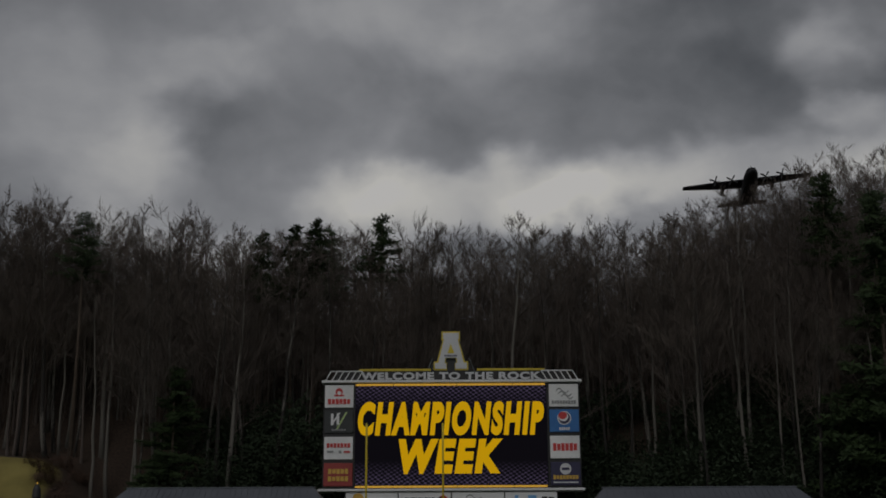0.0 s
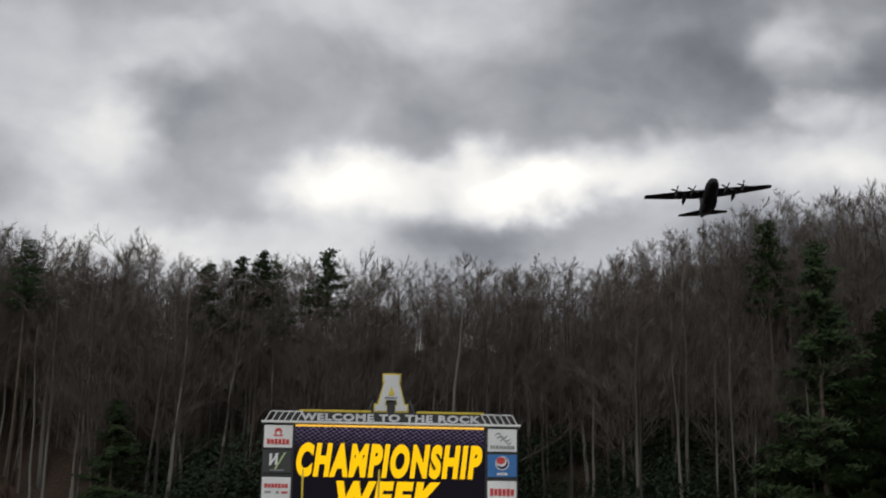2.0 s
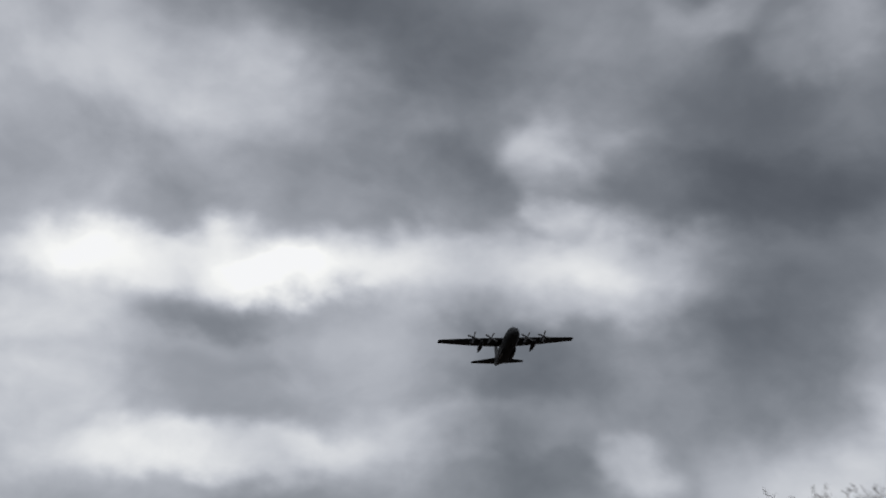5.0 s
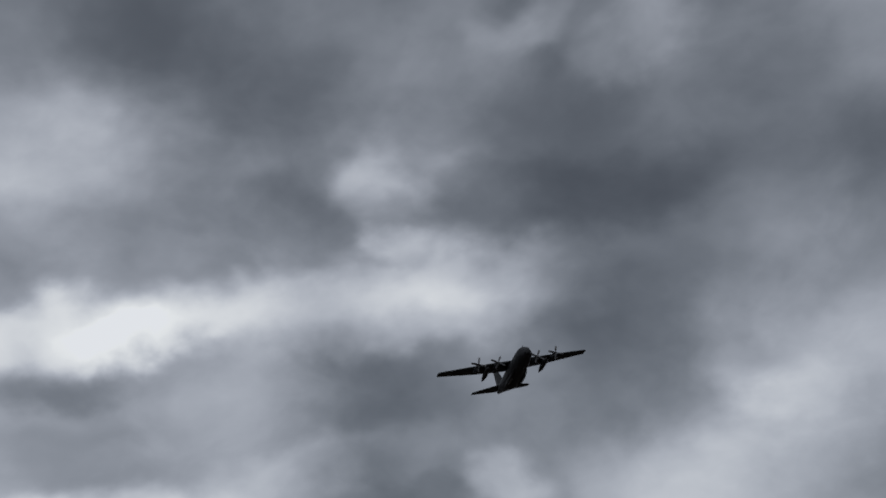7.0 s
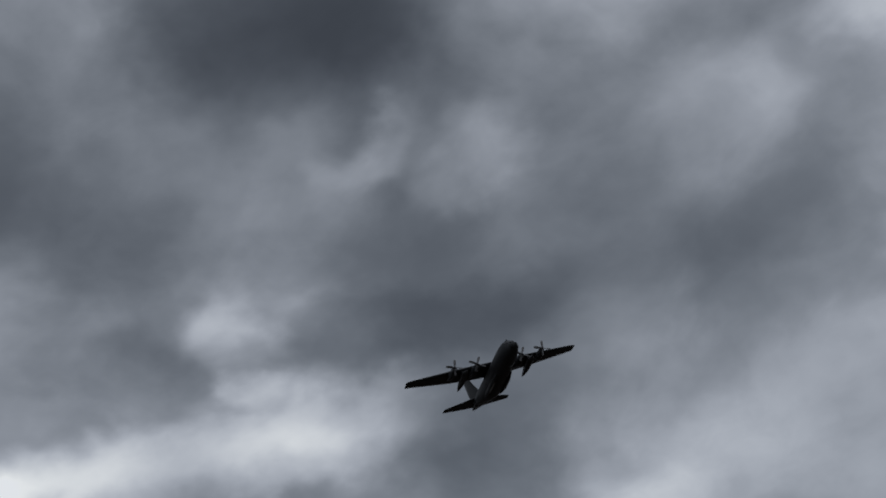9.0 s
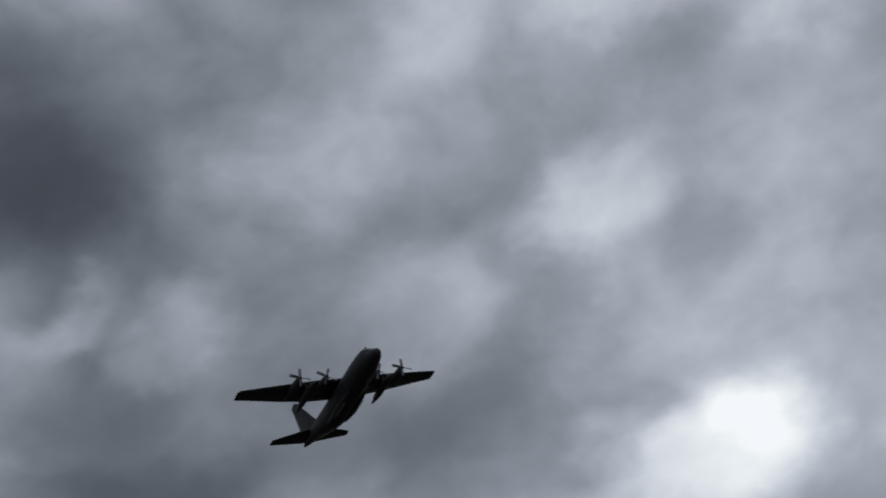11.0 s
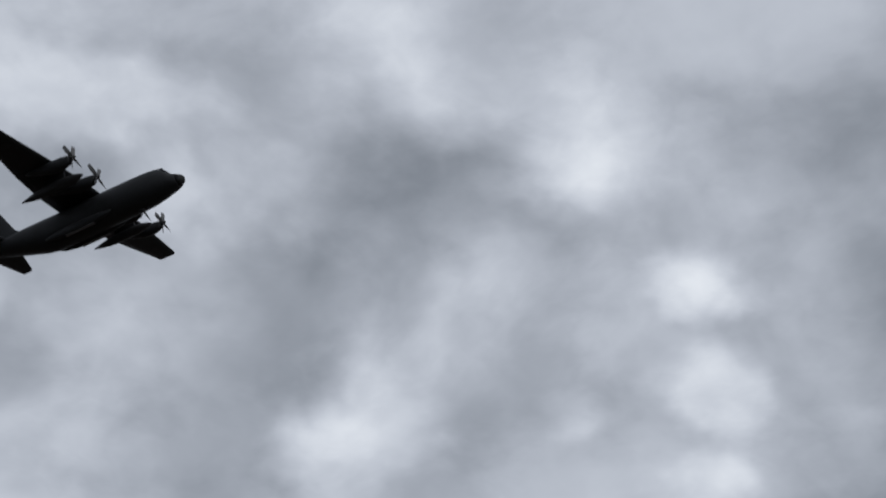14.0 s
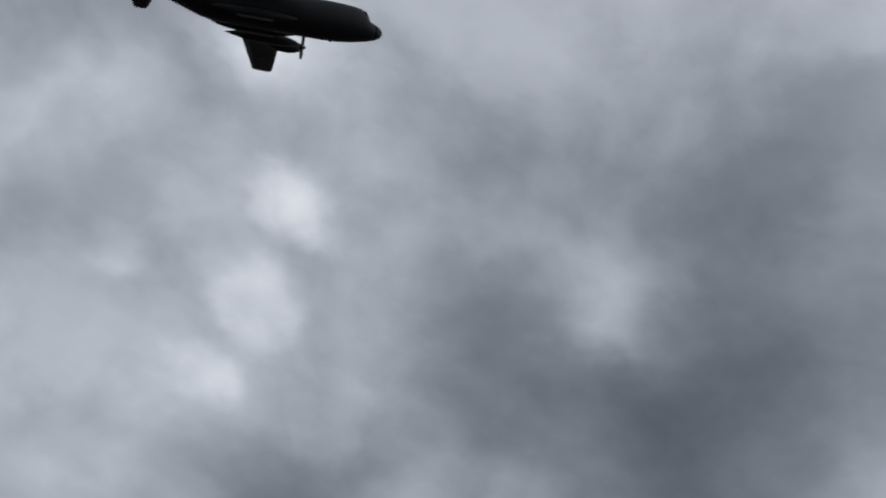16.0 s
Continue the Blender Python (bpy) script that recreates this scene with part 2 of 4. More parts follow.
    L(thin.outputs[0], mix.inputs[1])
    L(cover.outputs[0], mix.inputs[2])
    out = N("ShaderNodeOutputWorld")
    L(mix.outputs[0], out.inputs[0])


overcast()
sun = new("sun", bpy.data.lights.new("sun", "SUN"))
sun.data.energy, sun.data.angle, sun.data.color = 0.55, radians(20), (1.0, 0.97, 0.93)
sun.matrix_world = look(toward(SUN_AZ, SUN_EL) * 200, (0, 0, 0))


# ---- materials ----
def material(name, rough=0.7, metal=0.0):
    m = bpy.data.materials.new(name)
    m.use_nodes = True
    b = m.node_tree.nodes["Principled BSDF"]
    b.inputs["Roughness"].default_value = rough
    b.inputs["Metallic"].default_value = metal
    return m, m.node_tree, b


def mottled(name, low, high, scale=2.0, fine=30.0, rough=0.8, metal=0.0, bump=0.3, random_tint=0.0, island=False, stretch=(1, 1, 1), start=0.40, gloss=0.5):
    """Paint, bark, cloth or soil: two scales of noise between two colours, with a bump, and a tint by object or island."""
    m, nt, b = material(name, rough, metal)
    b.inputs["Specular IOR Level"].default_value = gloss
    N, L = nt.nodes.new, nt.links.new
    tc = N("ShaderNodeTexCoord")
    mp = N("ShaderNodeMapping")
    mp.inputs["Scale"].default_value = stretch
    L(tc.outputs["Object"], mp.inputs[0])
    a, c = N("ShaderNodeTexNoise"), N("ShaderNodeTexNoise")
    a.inputs["Scale"].default_value, a.inputs["Detail"].default_value = scale, 4
    c.inputs["Scale"].default_value, c.inputs["Detail"].default_value = fine, 3
    L(mp.outputs[0], a.inputs["Vector"])
    L(mp.outputs[0], c.inputs["Vector"])
    ad = N("ShaderNodeMath")
    ad.operation = "MULTIPLY_ADD"
    ad.inputs[1].default_value = 0.45
    L(c.outputs[0], ad.inputs[0])
    L(a.outputs[0], ad.inputs[2])
    fac = ad.outputs[0]
    if random_tint:
        src = N("ShaderNodeNewGeometry").outputs["Random Per Island"] if island else N("ShaderNodeObjectInfo").outputs["Random"]
        t = N("ShaderNodeMath")
        t.operation = "MULTIPLY_ADD"
        t.inputs[1].default_value = random_tint
        L(src, t.inputs[0])
        L(fac, t.inputs[2])
        fac = t.outputs[0]
    r = N("ShaderNodeValToRGB")
    r.color_ramp.elements[0].position, r.color_ramp.elements[1].position = start, 1.0 + random_tint * 0.6
    r.color_ramp.elements[0].color, r.color_ramp.elements[1].color = (*low, 1), (*high, 1)
    L(fac, r.inputs[0])
    L(r.outputs[0], b.inputs["Base Color"])
    if bump:
        bp = N("ShaderNodeBump")
        bp.inputs["Strength"].default_value = bump
        bp.inputs["Distance"].default_value = 0.03
        L(c.outputs[0], bp.inputs["Height"])
        L(bp.outputs[0], b.inputs["Normal"])
    return m


def glowing(name, colour, strength, dots=False):
    """The face of a lit display; dots: a weave of small dark cells."""
    m, nt, b = material(name, 0.8)
    b.inputs["Base Color"].default_value = (0.006, 0.006, 0.007, 1)
    b.inputs["Specular IOR Level"].default_value = 0.05
    b.inputs["Emission Color"].default_value = (*colour, 1)
    b.inputs["Emission Strength"].default_value = strength
    if dots:
        N, L = nt.nodes.new, nt.links.new
        tc, v, r = N("ShaderNodeTexCoord"), N("ShaderNodeTexVoronoi"), N("ShaderNodeValToRGB")
        v.inputs["Scale"].default_value = 3.0
        v.inputs["Randomness"].default_value = 0.12
        mp = N("ShaderNodeMapping")
        mp.inputs["Rotation"].default_value = (0, radians(38), 0)
        mp.inputs["Scale"].default_value = (1.0, 0.0, 1.45)
        L(tc.outputs["Object"], mp.inputs[0])
        L(mp.outputs[0], v.inputs["Vector"])
        L(v.outputs["Distance"], r.inputs[0])
        r.color_ramp.elements[0].position, r.color_ramp.elements[1].position = 0.36, 0.66
        r.color_ramp.elements[0].color, r.color_ramp.elements[1].color = (0.004, 0.003, 0.006, 1), (*colour, 1)
        # the pattern on the screen fades out towards its middle
        xyz, off, fade = N("ShaderNodeSeparateXYZ"), N("ShaderNodeMath"), N("ShaderNodeMapRange")
        away = N("ShaderNodeMath")
        off.operation, away.operation = "SUBTRACT", "ABSOLUTE"
        L(tc.outputs["Object"], xyz.inputs[0])
        L(xyz.outputs["Z"], off.inputs[0])
        off.inputs[1].default_value = 12.6
        L(off.outputs[0], away.inputs[0])
        L(away.outputs[0], fade.inputs["Value"])
        fade.inputs["From Min"].default_value, fade.inputs["From Max"].default_value = 2.0, 3.7
        mix = N("ShaderNodeMix")
        mix.data_type = "RGBA"
        L(fade.outputs[0], mix.inputs["Factor"])
        for k in mix.inputs:
            if k.type == "RGBA" and k.name == "A":
                k.default_value = (0.004, 0.003, 0.006, 1)
            if k.type == "RGBA" and k.name == "B":
                L(r.outputs[0], k)
        for k in mix.outputs:
            if k.type == "RGBA":
                L(k, b.inputs["Emission Color"])
    return m


BARK = mottled("grey_bark", (0.026, 0.023, 0.021), (0.135, 0.126, 0.113), 0.6, 9, 0.9, bump=0.5, random_tint=0.5, stretch=(3, 3, 0.5), start=0.92)
TWIG = mottled("twig_bark", (0.040, 0.034, 0.030), (0.112, 0.091, 0.079), 0.5, 5, 0.9, bump=0, random_tint=0.5)
FAR_TWIG = mottled("far_twig_bark", (0.036, 0.030, 0.027), (0.098, 0.078, 0.069), 0.1, 5, 0.9, bump=0, random_tint=0.5, island=True)
PINE_BARK = mottled("pine_bark", (0.04, 0.03, 0.024), (0.12, 0.09, 0.07), 1.5, 12, 0.95, bump=0.6)
NEEDLES = mottled("pine_needles", (0.009, 0.018, 0.007), (0.030, 0.050, 0.018), 0.7, 6, 0.7, bump=0, random_tint=0.3, island=True, gloss=0.2)
LEAF = mottled("evergreen_leaf", (0.008, 0.015, 0.008), (0.028, 0.044, 0.023), 0.7, 6, 0.7, bump=0, random_tint=0.4, island=True, gloss=0.25)
DRY_LEAF = mottled("dry_russet_leaf", (0.026, 0.014, 0.010), (0.08, 0.042, 0.026), 0.7, 6, 0.8, bump=0, random_tint=0.4, island=True)
# silhouette shade is put into both paints: far darker than real aircraft grey
AIR_BACKLIT = mottled("backlit_aircraft_paint", (0.008, 0.009, 0.0105), (0.015, 0.0165, 0.019), 0.35, 3.0, 0.6, bump=0.05, gloss=0.2)
AIR_DARK = mottled("backlit_dark_aircraft_paint", (0.012, 0.0125, 0.014), (0.024, 0.025, 0.028), 0.6, 4.0, 0.55, bump=0.05, gloss=0.2)
AIR_BELLY = mottled("pale_belly_panel", (0.06, 0.063, 0.068), (0.10, 0.104, 0.11), 0.5, 4.0, 0.5, bump=0.05)
BLADE = mottled("propeller_blade_paint", (0.02, 0.02, 0.022), (0.05, 0.05, 0.055), 1, 8, 0.4, bump=0)
GLASS_DARK = mottled("cockpit_glass", (0.008, 0.009, 0.011), (0.02, 0.022, 0.026), 1, 5, 0.08, bump=0)
BLACK = mottled("black_board_paint", (0.012, 0.012, 0.014), (0.028, 0.028, 0.032), 0.5, 6, 0.55, bump=0.1)
WHITE = mottled("white_panel_vinyl", (0.60, 0.61, 0.63), (0.80, 0.81, 0.83), 0.4, 5, 0.5, bump=0.04)
TRIM = mottled("white_trim_paint", (0.55, 0.56, 0.58), (0.78, 0.79, 0.80), 0.5, 6, 0.5, bump=0.08)
SIGN_WHITE = mottled("sign_letter_paint", (0.48, 0.49, 0.52), (0.66, 0.67, 0.70), 0.5, 6, 0.5, bump=0.05)
YELLOW = mottled("yellow_sign_paint", (0.45, 0.33, 0.02), (0.70, 0.55, 0.05), 0.5, 6, 0.5, bump=0.05)
POST_YELLOW = mottled("yellow_goal_post_paint", (0.55, 0.40, 0.02), (0.78, 0.60, 0.05), 0.5, 6, 0.4, bump=0)
RED = mottled("dark_red_vinyl", (0.24, 0.025, 0.025), (0.34, 0.045, 0.04), 0.4, 5, 0.5, bump=0.03)
BRIGHT_RED = mottled("bright_red_vinyl", (0.45, 0.03, 0.03), (0.60, 0.05, 0.05), 0.4, 5, 0.5, bump=0.03)
BLUE = mottled("blue_vinyl", (0.02, 0.12, 0.36), (0.03, 0.18, 0.48), 0.4, 5, 0.5, bump=0.03)
PALE_BLUE = mottled("pale_blue_vinyl", (0.10, 0.32, 0.62), (0.16, 0.42, 0.72), 0.4, 5, 0.5, bump=0.03)
NAVY = mottled("navy_vinyl", (0.018, 0.016, 0.055), (0.03, 0.028, 0.085), 0.4, 5, 0.5, bump=0.03)
CHARCOAL = mottled("charcoal_vinyl", (0.016, 0.02, 0.022), (0.03, 0.036, 0.04), 0.4, 5, 0.5, bump=0.03)
GREY_INK = mottled("grey_print", (0.20, 0.21, 0.22), (0.30, 0.31, 0.32), 0.4, 5, 0.5, bump=0)
GREEN_INK = mottled("pale_green_print", (0.30, 0.42, 0.16), (0.42, 0.55, 0.24), 0.4, 5, 0.5, bump=0)
GOLD_INK = mottled("gold_print", (0.50, 0.30, 0.04), (0.66, 0.42, 0.08), 0.4, 5, 0.5, bump=0)
STEEL = mottled("dark_galvanised_steel", (0.10, 0.105, 0.11), (0.24, 0.25, 0.26), 1.0, 9, 0.45, 0.6, bump=0.1)
ROOF = mottled("blue_grey_metal_roof", (0.07, 0.078, 0.095), (0.13, 0.142, 0.165), 0.3, 4, 0.45, 0.2, bump=0.1)
BRICK = mottled("brown_block_wall", (0.12, 0.075, 0.05), (0.26, 0.17, 0.12), 0.8, 8, 0.9, bump=0.4)
SCREEN = glowing("dark_display", (0.004, 0.003, 0.006), 1.0)
WEAVE = glowing("display_weave", (0.13, 0.10, 0.19), 1.0, dots=True)
LIT_YELLOW = glowing("lit_yellow_letters", (1.0, 0.56, 0.004), 1.0)
LIT_BAR = glowing("lit_amber_strip", (1.0, 0.56, 0.08), 0.9)


def ground_material():
    """Mown turf on the field, dry yellow grass on the bank and leaf litter under the trees."""
    m, nt, b = material("turf_and_leaf_litter", 0.95)
    N, L = nt.nodes.new, nt.links.new
    geo = N("ShaderNodeNewGeometry")
    sep = N("ShaderNodeSeparateXYZ")
    L(geo.outputs["Position"], sep.inputs[0])
    n1, n2 = N("ShaderNodeTexNoise"), N("ShaderNodeTexNoise")
    n1.inputs["Scale"].default_value, n1.inputs["Detail"].default_value = 0.25, 5
    n2.inputs["Scale"].default_value, n2.inputs["Detail"].default_value = 6.0, 5
    L(geo.outputs["Position"], n1.inputs["Vector"])
    L(geo.outputs["Position"], n2.inputs["Vector"])

    def two(c0, c1, src):
        r = N("ShaderNodeValToRGB")
        r.color_ramp.elements[0].position, r.color_ramp.elements[1].position = 0.3, 0.7
        r.color_ramp.elements[0].color, r.color_ramp.elements[1].color = (*c0, 1), (*c1, 1)
        L(src, r.inputs[0])
        return r.outputs[0]

    turf = two((0.03, 0.06, 0.018), (0.06, 0.10, 0.03), n2.outputs[0])
    dry = two((0.16, 0.13, 0.035), (0.30, 0.25, 0.075), n1.outputs[0])
    litter = two((0.022, 0.015, 0.011), (0.065, 0.042, 0.029), n2.outputs[0])

    def edge(axis, lo, hi):
        w = N("ShaderNodeMath")
        w.operation = "MULTIPLY_ADD"
        w.inputs[1].default_value = 3.0
        L(n1.outputs[0], w.inputs[0])
        L(sep.outputs[axis], w.inputs[2])
        r = N("ShaderNodeMapRange")
        r.inputs["From Min"].default_value, r.inputs["From Max"].default_value = lo, hi
        L(w.outputs[0], r.inputs["Value"])
        return r.outputs[0]

    def mix(f, a, c):
        x = N("ShaderNodeMix")
        x.data_type = "RGBA"
        L(f, x.inputs["Factor"])
        L(a, x.inputs[6])
        L(c, x.inputs[7])
        return x.outputs[2]

    far = mix(edge("Y", 106.5, 107.5), turf, litter)
    bank = N("ShaderNodeMath")
    bank.operation = "MULTIPLY"
    L(edge("X", -32.3, -33.3), bank.inputs[0])
    L(edge("Y", 112.5, 111.5), bank.inputs[1])
    low = N("ShaderNodeMath")
    low.operation = "MULTIPLY"
    L(bank.outputs[0], low.inputs[0])
    L(edge("Y", 90.0, 91.0), low.inputs[1])
    L(mix(low.outputs[0], far, dry), b.inputs["Base Color"])
    bp = N("ShaderNodeBump")
    bp.inputs["Strength"].default_value, bp.inputs["Distance"].default_value = 0.6, 0.08
    L(n2.outputs[0], bp.inputs["Height"])
    L(bp.outputs[0], b.inputs["Normal"])
    return m


GROUND = ground_material()


# ---- builders ----
def mesh_of(name, V, F, mat, smooth=False):
    me = bpy.data.meshes.new(name)
    me.from_pydata(V, [], F)
    me.materials.append(mat)
    if smooth:
        me.polygons.foreach_set("use_smooth", [True] * len(me.polygons))
    me.update()
    return me


def part(name, V, F, mat, parent=None, label="", smooth=False, at=None):
    """One mesh object, under parent."""
    ob = new(name, mesh_of(name, V, F, mat, smooth))
    ob.parent = parent
    if at is not None:
        ob.matrix_basis = at
    return tagged(ob, label)


def thing(name, at, label, category, group="", kind=""):
    ob = new(name)
    ob.matrix_basis = at
    return tagged(ob, label, category, group, kind)


def box(x0, x1, y0, y1, z0, z1, bevel=0.0):
    """A box with bevelled edges: vertices and faces."""
    bm = bmesh.new()
    bmesh.ops.create_cube(bm, size=1, matrix=Matrix.LocRotScale(((x0 + x1) / 2, (y0 + y1) / 2, (z0 + z1) / 2), None, (x1 - x0, y1 - y0, z1 - z0)))
    if bevel:
        bmesh.ops.bevel(bm, geom=bm.edges[:], offset=bevel, segments=1, affect="EDGES")
    return take(bm)


def take(bm):
    bm.verts.index_update()
    V, F = [v.co[:] for v in bm.verts], [[v.index for v in f.verts] for f in bm.faces]
    bm.free()
    return V, F


def joined(*pieces):
    V, F = [], []
    for v, f in pieces:
        k = len(V)
        V += list(v)
        F += [[i + k for i in q] for q in f]
    return V, F


def tube(points, radii, sides=10, caps=True):
    """A tapered pipe along points."""
    V, F = [], []
    points = [Vector(p) for p in points]
    ref = None
    for i, p in enumerate(points):
        d = (points[min(i + 1, len(points) - 1)] - points[max(i - 1, 0)]).normalized()
        if ref is None:
            ref = d.orthogonal().normalized()
        u = (ref - d * ref.dot(d)).normalized()
        ref = u
        w = d.cross(u)
        for k in range(sides):
            a = 2 * math.pi * k / sides
            V.append((p + (u * math.cos(a) + w * math.sin(a)) * radii[i])[:])
    for i in range(len(points) - 1):
        for k in range(sides):
            a, b = i * sides + k, i * sides + (k + 1) % sides
            F.append([a, b, b + sides, a + sides])
    if caps:
        F.append(list(range(sides))[::-1])
        F.append([(len(points) - 1) * sides + k for k in range(sides)])
    return V, F


def prism(outline, y0, y1):
    """An outline in x and z, made solid from y0 to y1 (y0 faces the field)."""
    n = len(outline)
    V = [(x, y0, z) for x, z in outline] + [(x, y1, z) for x, z in outline]
    F = [list(range(n)), list(range(n, 2 * n))[::-1]] + [[(i + 1) % n, i, i + n, (i + 1) % n + n] for i in range(n)]
    return V, F


def disc(cx, cz, r, y0, y1, n=24, squash=1.0):
    return prism([(cx + r * math.cos(2 * math.pi * k / n), cz + r * squash * math.sin(2 * math.pi * k / n)) for k in range(n)], y0, y1)


def lettering(text, x0, x1, z0, z1, y, depth, mat, name, parent, shear=0.0, weight=0.0, spacing=1.0, label=""):
    """A line of raised letters that fills x0..x1 and z0..z1 on a face at y that looks towards -y."""
    cu = bpy.data.curves.new(name, "FONT")
    cu.body, cu.shear, cu.offset, cu.extrude, cu.space_character = text, shear, weight, 0.02, spacing
    cu.resolution_u = 6
    tmp = bpy.data.objects.new(name, cu)
    scene.collection.objects.link(tmp)
    bpy.context.view_layer.update()
    me = bpy.data.meshes.new_from_object(tmp.evaluated_get(bpy.context.evaluated_depsgraph_get()))
    bpy.data.objects.remove(tmp)
    co = np.empty(len(me.vertices) * 3)
    me.vertices.foreach_get("co", co)
    co = co.reshape(-1, 3)
    lo, hi = co.min(0), co.max(0)
    res = np.empty_like(co)
    res[:, 0] = x0 + (co[:, 0] - lo[0]) / (hi[0] - lo[0]) * (x1 - x0)
    res[:, 2] = z0 + (co[:, 1] - lo[1]) / (hi[1] - lo[1]) * (z1 - z0)
    res[:, 1] = y - (co[:, 2] - lo[2]) / (hi[2] - lo[2]) * depth
    # one object a letter: gather the connected pieces
    group = list(range(len(res)))

    def root(i):
        while group[i] != i:
            group[i] = group[group[i]]
            i = group[i]
        return i

    faces = [list(p.vertices) for p in me.polygons]
    for f in faces:
        for v in f[1:]:
            group[root(v)] = root(f[0])
    pieces = {}
    for f in faces:
        pieces.setdefault(root(f[0]), []).append(f)
    for fs in pieces.values():
        used = sorted({v for f in fs for v in f})
        at = {v: i for i, v in enumerate(used)}
        part(name, [tuple(res[v]) for v in used], [[at[v] for v in f] for f in fs], mat, parent, label)
    bpy.data.meshes.remove(me)


# ---- the ground ----
def smooth_step(a, b, x):
    t = min(max((x - a) / (b - a), 0.0), 1.0)
    return t * t * (3 - 2 * t)


def canopy(x, y):
    """Height of the treetops over the field: the wood's skyline climbs to the east."""
    az = math.degrees(math.atan2(x + 1.2, y))
    el = 13.85 + 0.5 * smooth_step(-10, -13, az) + 2.7 * smooth_step(5, 20, az) - 0.4 * smooth_step(26, 40, az)
    return 3.4 + math.hypot(x + 1.2, y) * math.tan(radians(el))


def land(x, y):
    """Height of the ground: a level field, a bank and a steep wooded ridge behind it."""
    crest = canopy(min(max(x, -66.0), 100.0), 134) - 8.5
    crest += (10.0 - crest) * max(smooth_step(110, 240, x), smooth_step(-75, -200, x))
    z = 3.0 * smooth_step(101, 108, y) + (crest - 3.0) * smooth_step(104, 136, y)
    z += 6.5 * smooth_step(-29, -36, x) * smooth_step(92, 106, y) * (1 - smooth_step(108, 118, y))
    z -= (crest - 6.0) * smooth_step(140, 230, y)
    z -= 3.0 * (1 - smooth_step(40, 88, y))
    if y > 105:
        z += 0.5 * noise.noise((x * 0.12, y * 0.12, 0.0))
    return z


def spread(lo, hi, fine_lo, fine_hi, step, n):
    near = np.arange(fine_lo, fine_hi + step, step)
    a = fine_lo - (fine_lo - lo) * (np.linspace(0, 1, n)[1:] ** 2.5)
    b = near[-1] + (hi - near[-1]) * (np.linspace(0, 1, n)[1:] ** 2.5)
    return list(a[::-1]) + list(near) + list(b)


def build_ground():
    xs, ys = spread(-2300, 2300, -80, 110, 2.0, 14), spread(-2300, 2300, 30, 240, 2.0, 14)
    V = [(x, y, land(x, y)) for y in ys for x in xs]
    w = len(xs)
    F = [[j * w + i, j * w + i + 1, (j + 1) * w + i + 1, (j + 1) * w + i] for j in range(len(ys) - 1) for i in range(w - 1)]
    tagged(part("ground", V, F, GROUND, smooth=True), "playing field, grassy bank and leaf-strewn wooded ridge", "ground", kind="structure")


build_ground()


# ---- the aeroplane ----
def loft(sections, n=28, closed=True):
    """Rings of (y, half width, top, bottom, squareness) along the body."""
    V, F = [], []
    for y, hw, top, bot, sq in sections:
        cz, hh = (top + bot) / 2, (top - bot) / 2
        for k in range(n):
            a = 2 * math.pi * k / n
            c, s = math.cos(a), math.sin(a)
            V.append((hw * math.copysign(abs(c) ** sq, c), y, cz + hh * math.copysign(abs(s) ** sq, s)))
    for i in range(len(sections) - 1):
        for k in range(n):
            a, b = i * n + k, i * n + (k + 1) % n
            F.append([a, b, b + n, a + n])
    if closed:
        F.append(list(range(n))[::-1])
        F.append([(len(sections) - 1) * n + k for k in range(n)])
    return V, F


def airfoil(stations, vertical=False):
    """A wing through stations (span, leading edge y, trailing edge y, height, thickness)."""
    prof = [(0.0, 0.0), (0.03, 0.30), (0.12, 0.47), (0.30, 0.5), (0.55, 0.40), (0.80, 0.20), (1.0, 0.02),
            (0.80, -0.16), (0.55, -0.32), (0.30, -0.42), (0.12, -0.40), (0.03, -0.24)]
    V, F, n = [], [], len(prof)
    for s, le, te, h, th in stations:
        for c, t in prof:
            y, q = le + (te - le) * c, t * th
            V.append((q, y, s) if vertical else (s, y, h + q))
    for i in range(len(stations) - 1):
        for k in range(n):
            a, b = i * n + k, i * n + (k + 1) % n
            F.append([a, b, b + n, a + n])
    F += [list(range(n))[::-1], [(len(stations) - 1) * n + k for k in range(n)]]
    return V, F


def mirrored(vf):
    V, F = vf
    return [(-x, y, z) for x, y, z in V], [f[::-1] for f in F]


def spun(profile, x, z, n=16):
    """A body of revolution about an axis along y: (y, radius) pairs."""
    return tube([(x, y, z) for y, r in profile], [r for y, r in profile], n)


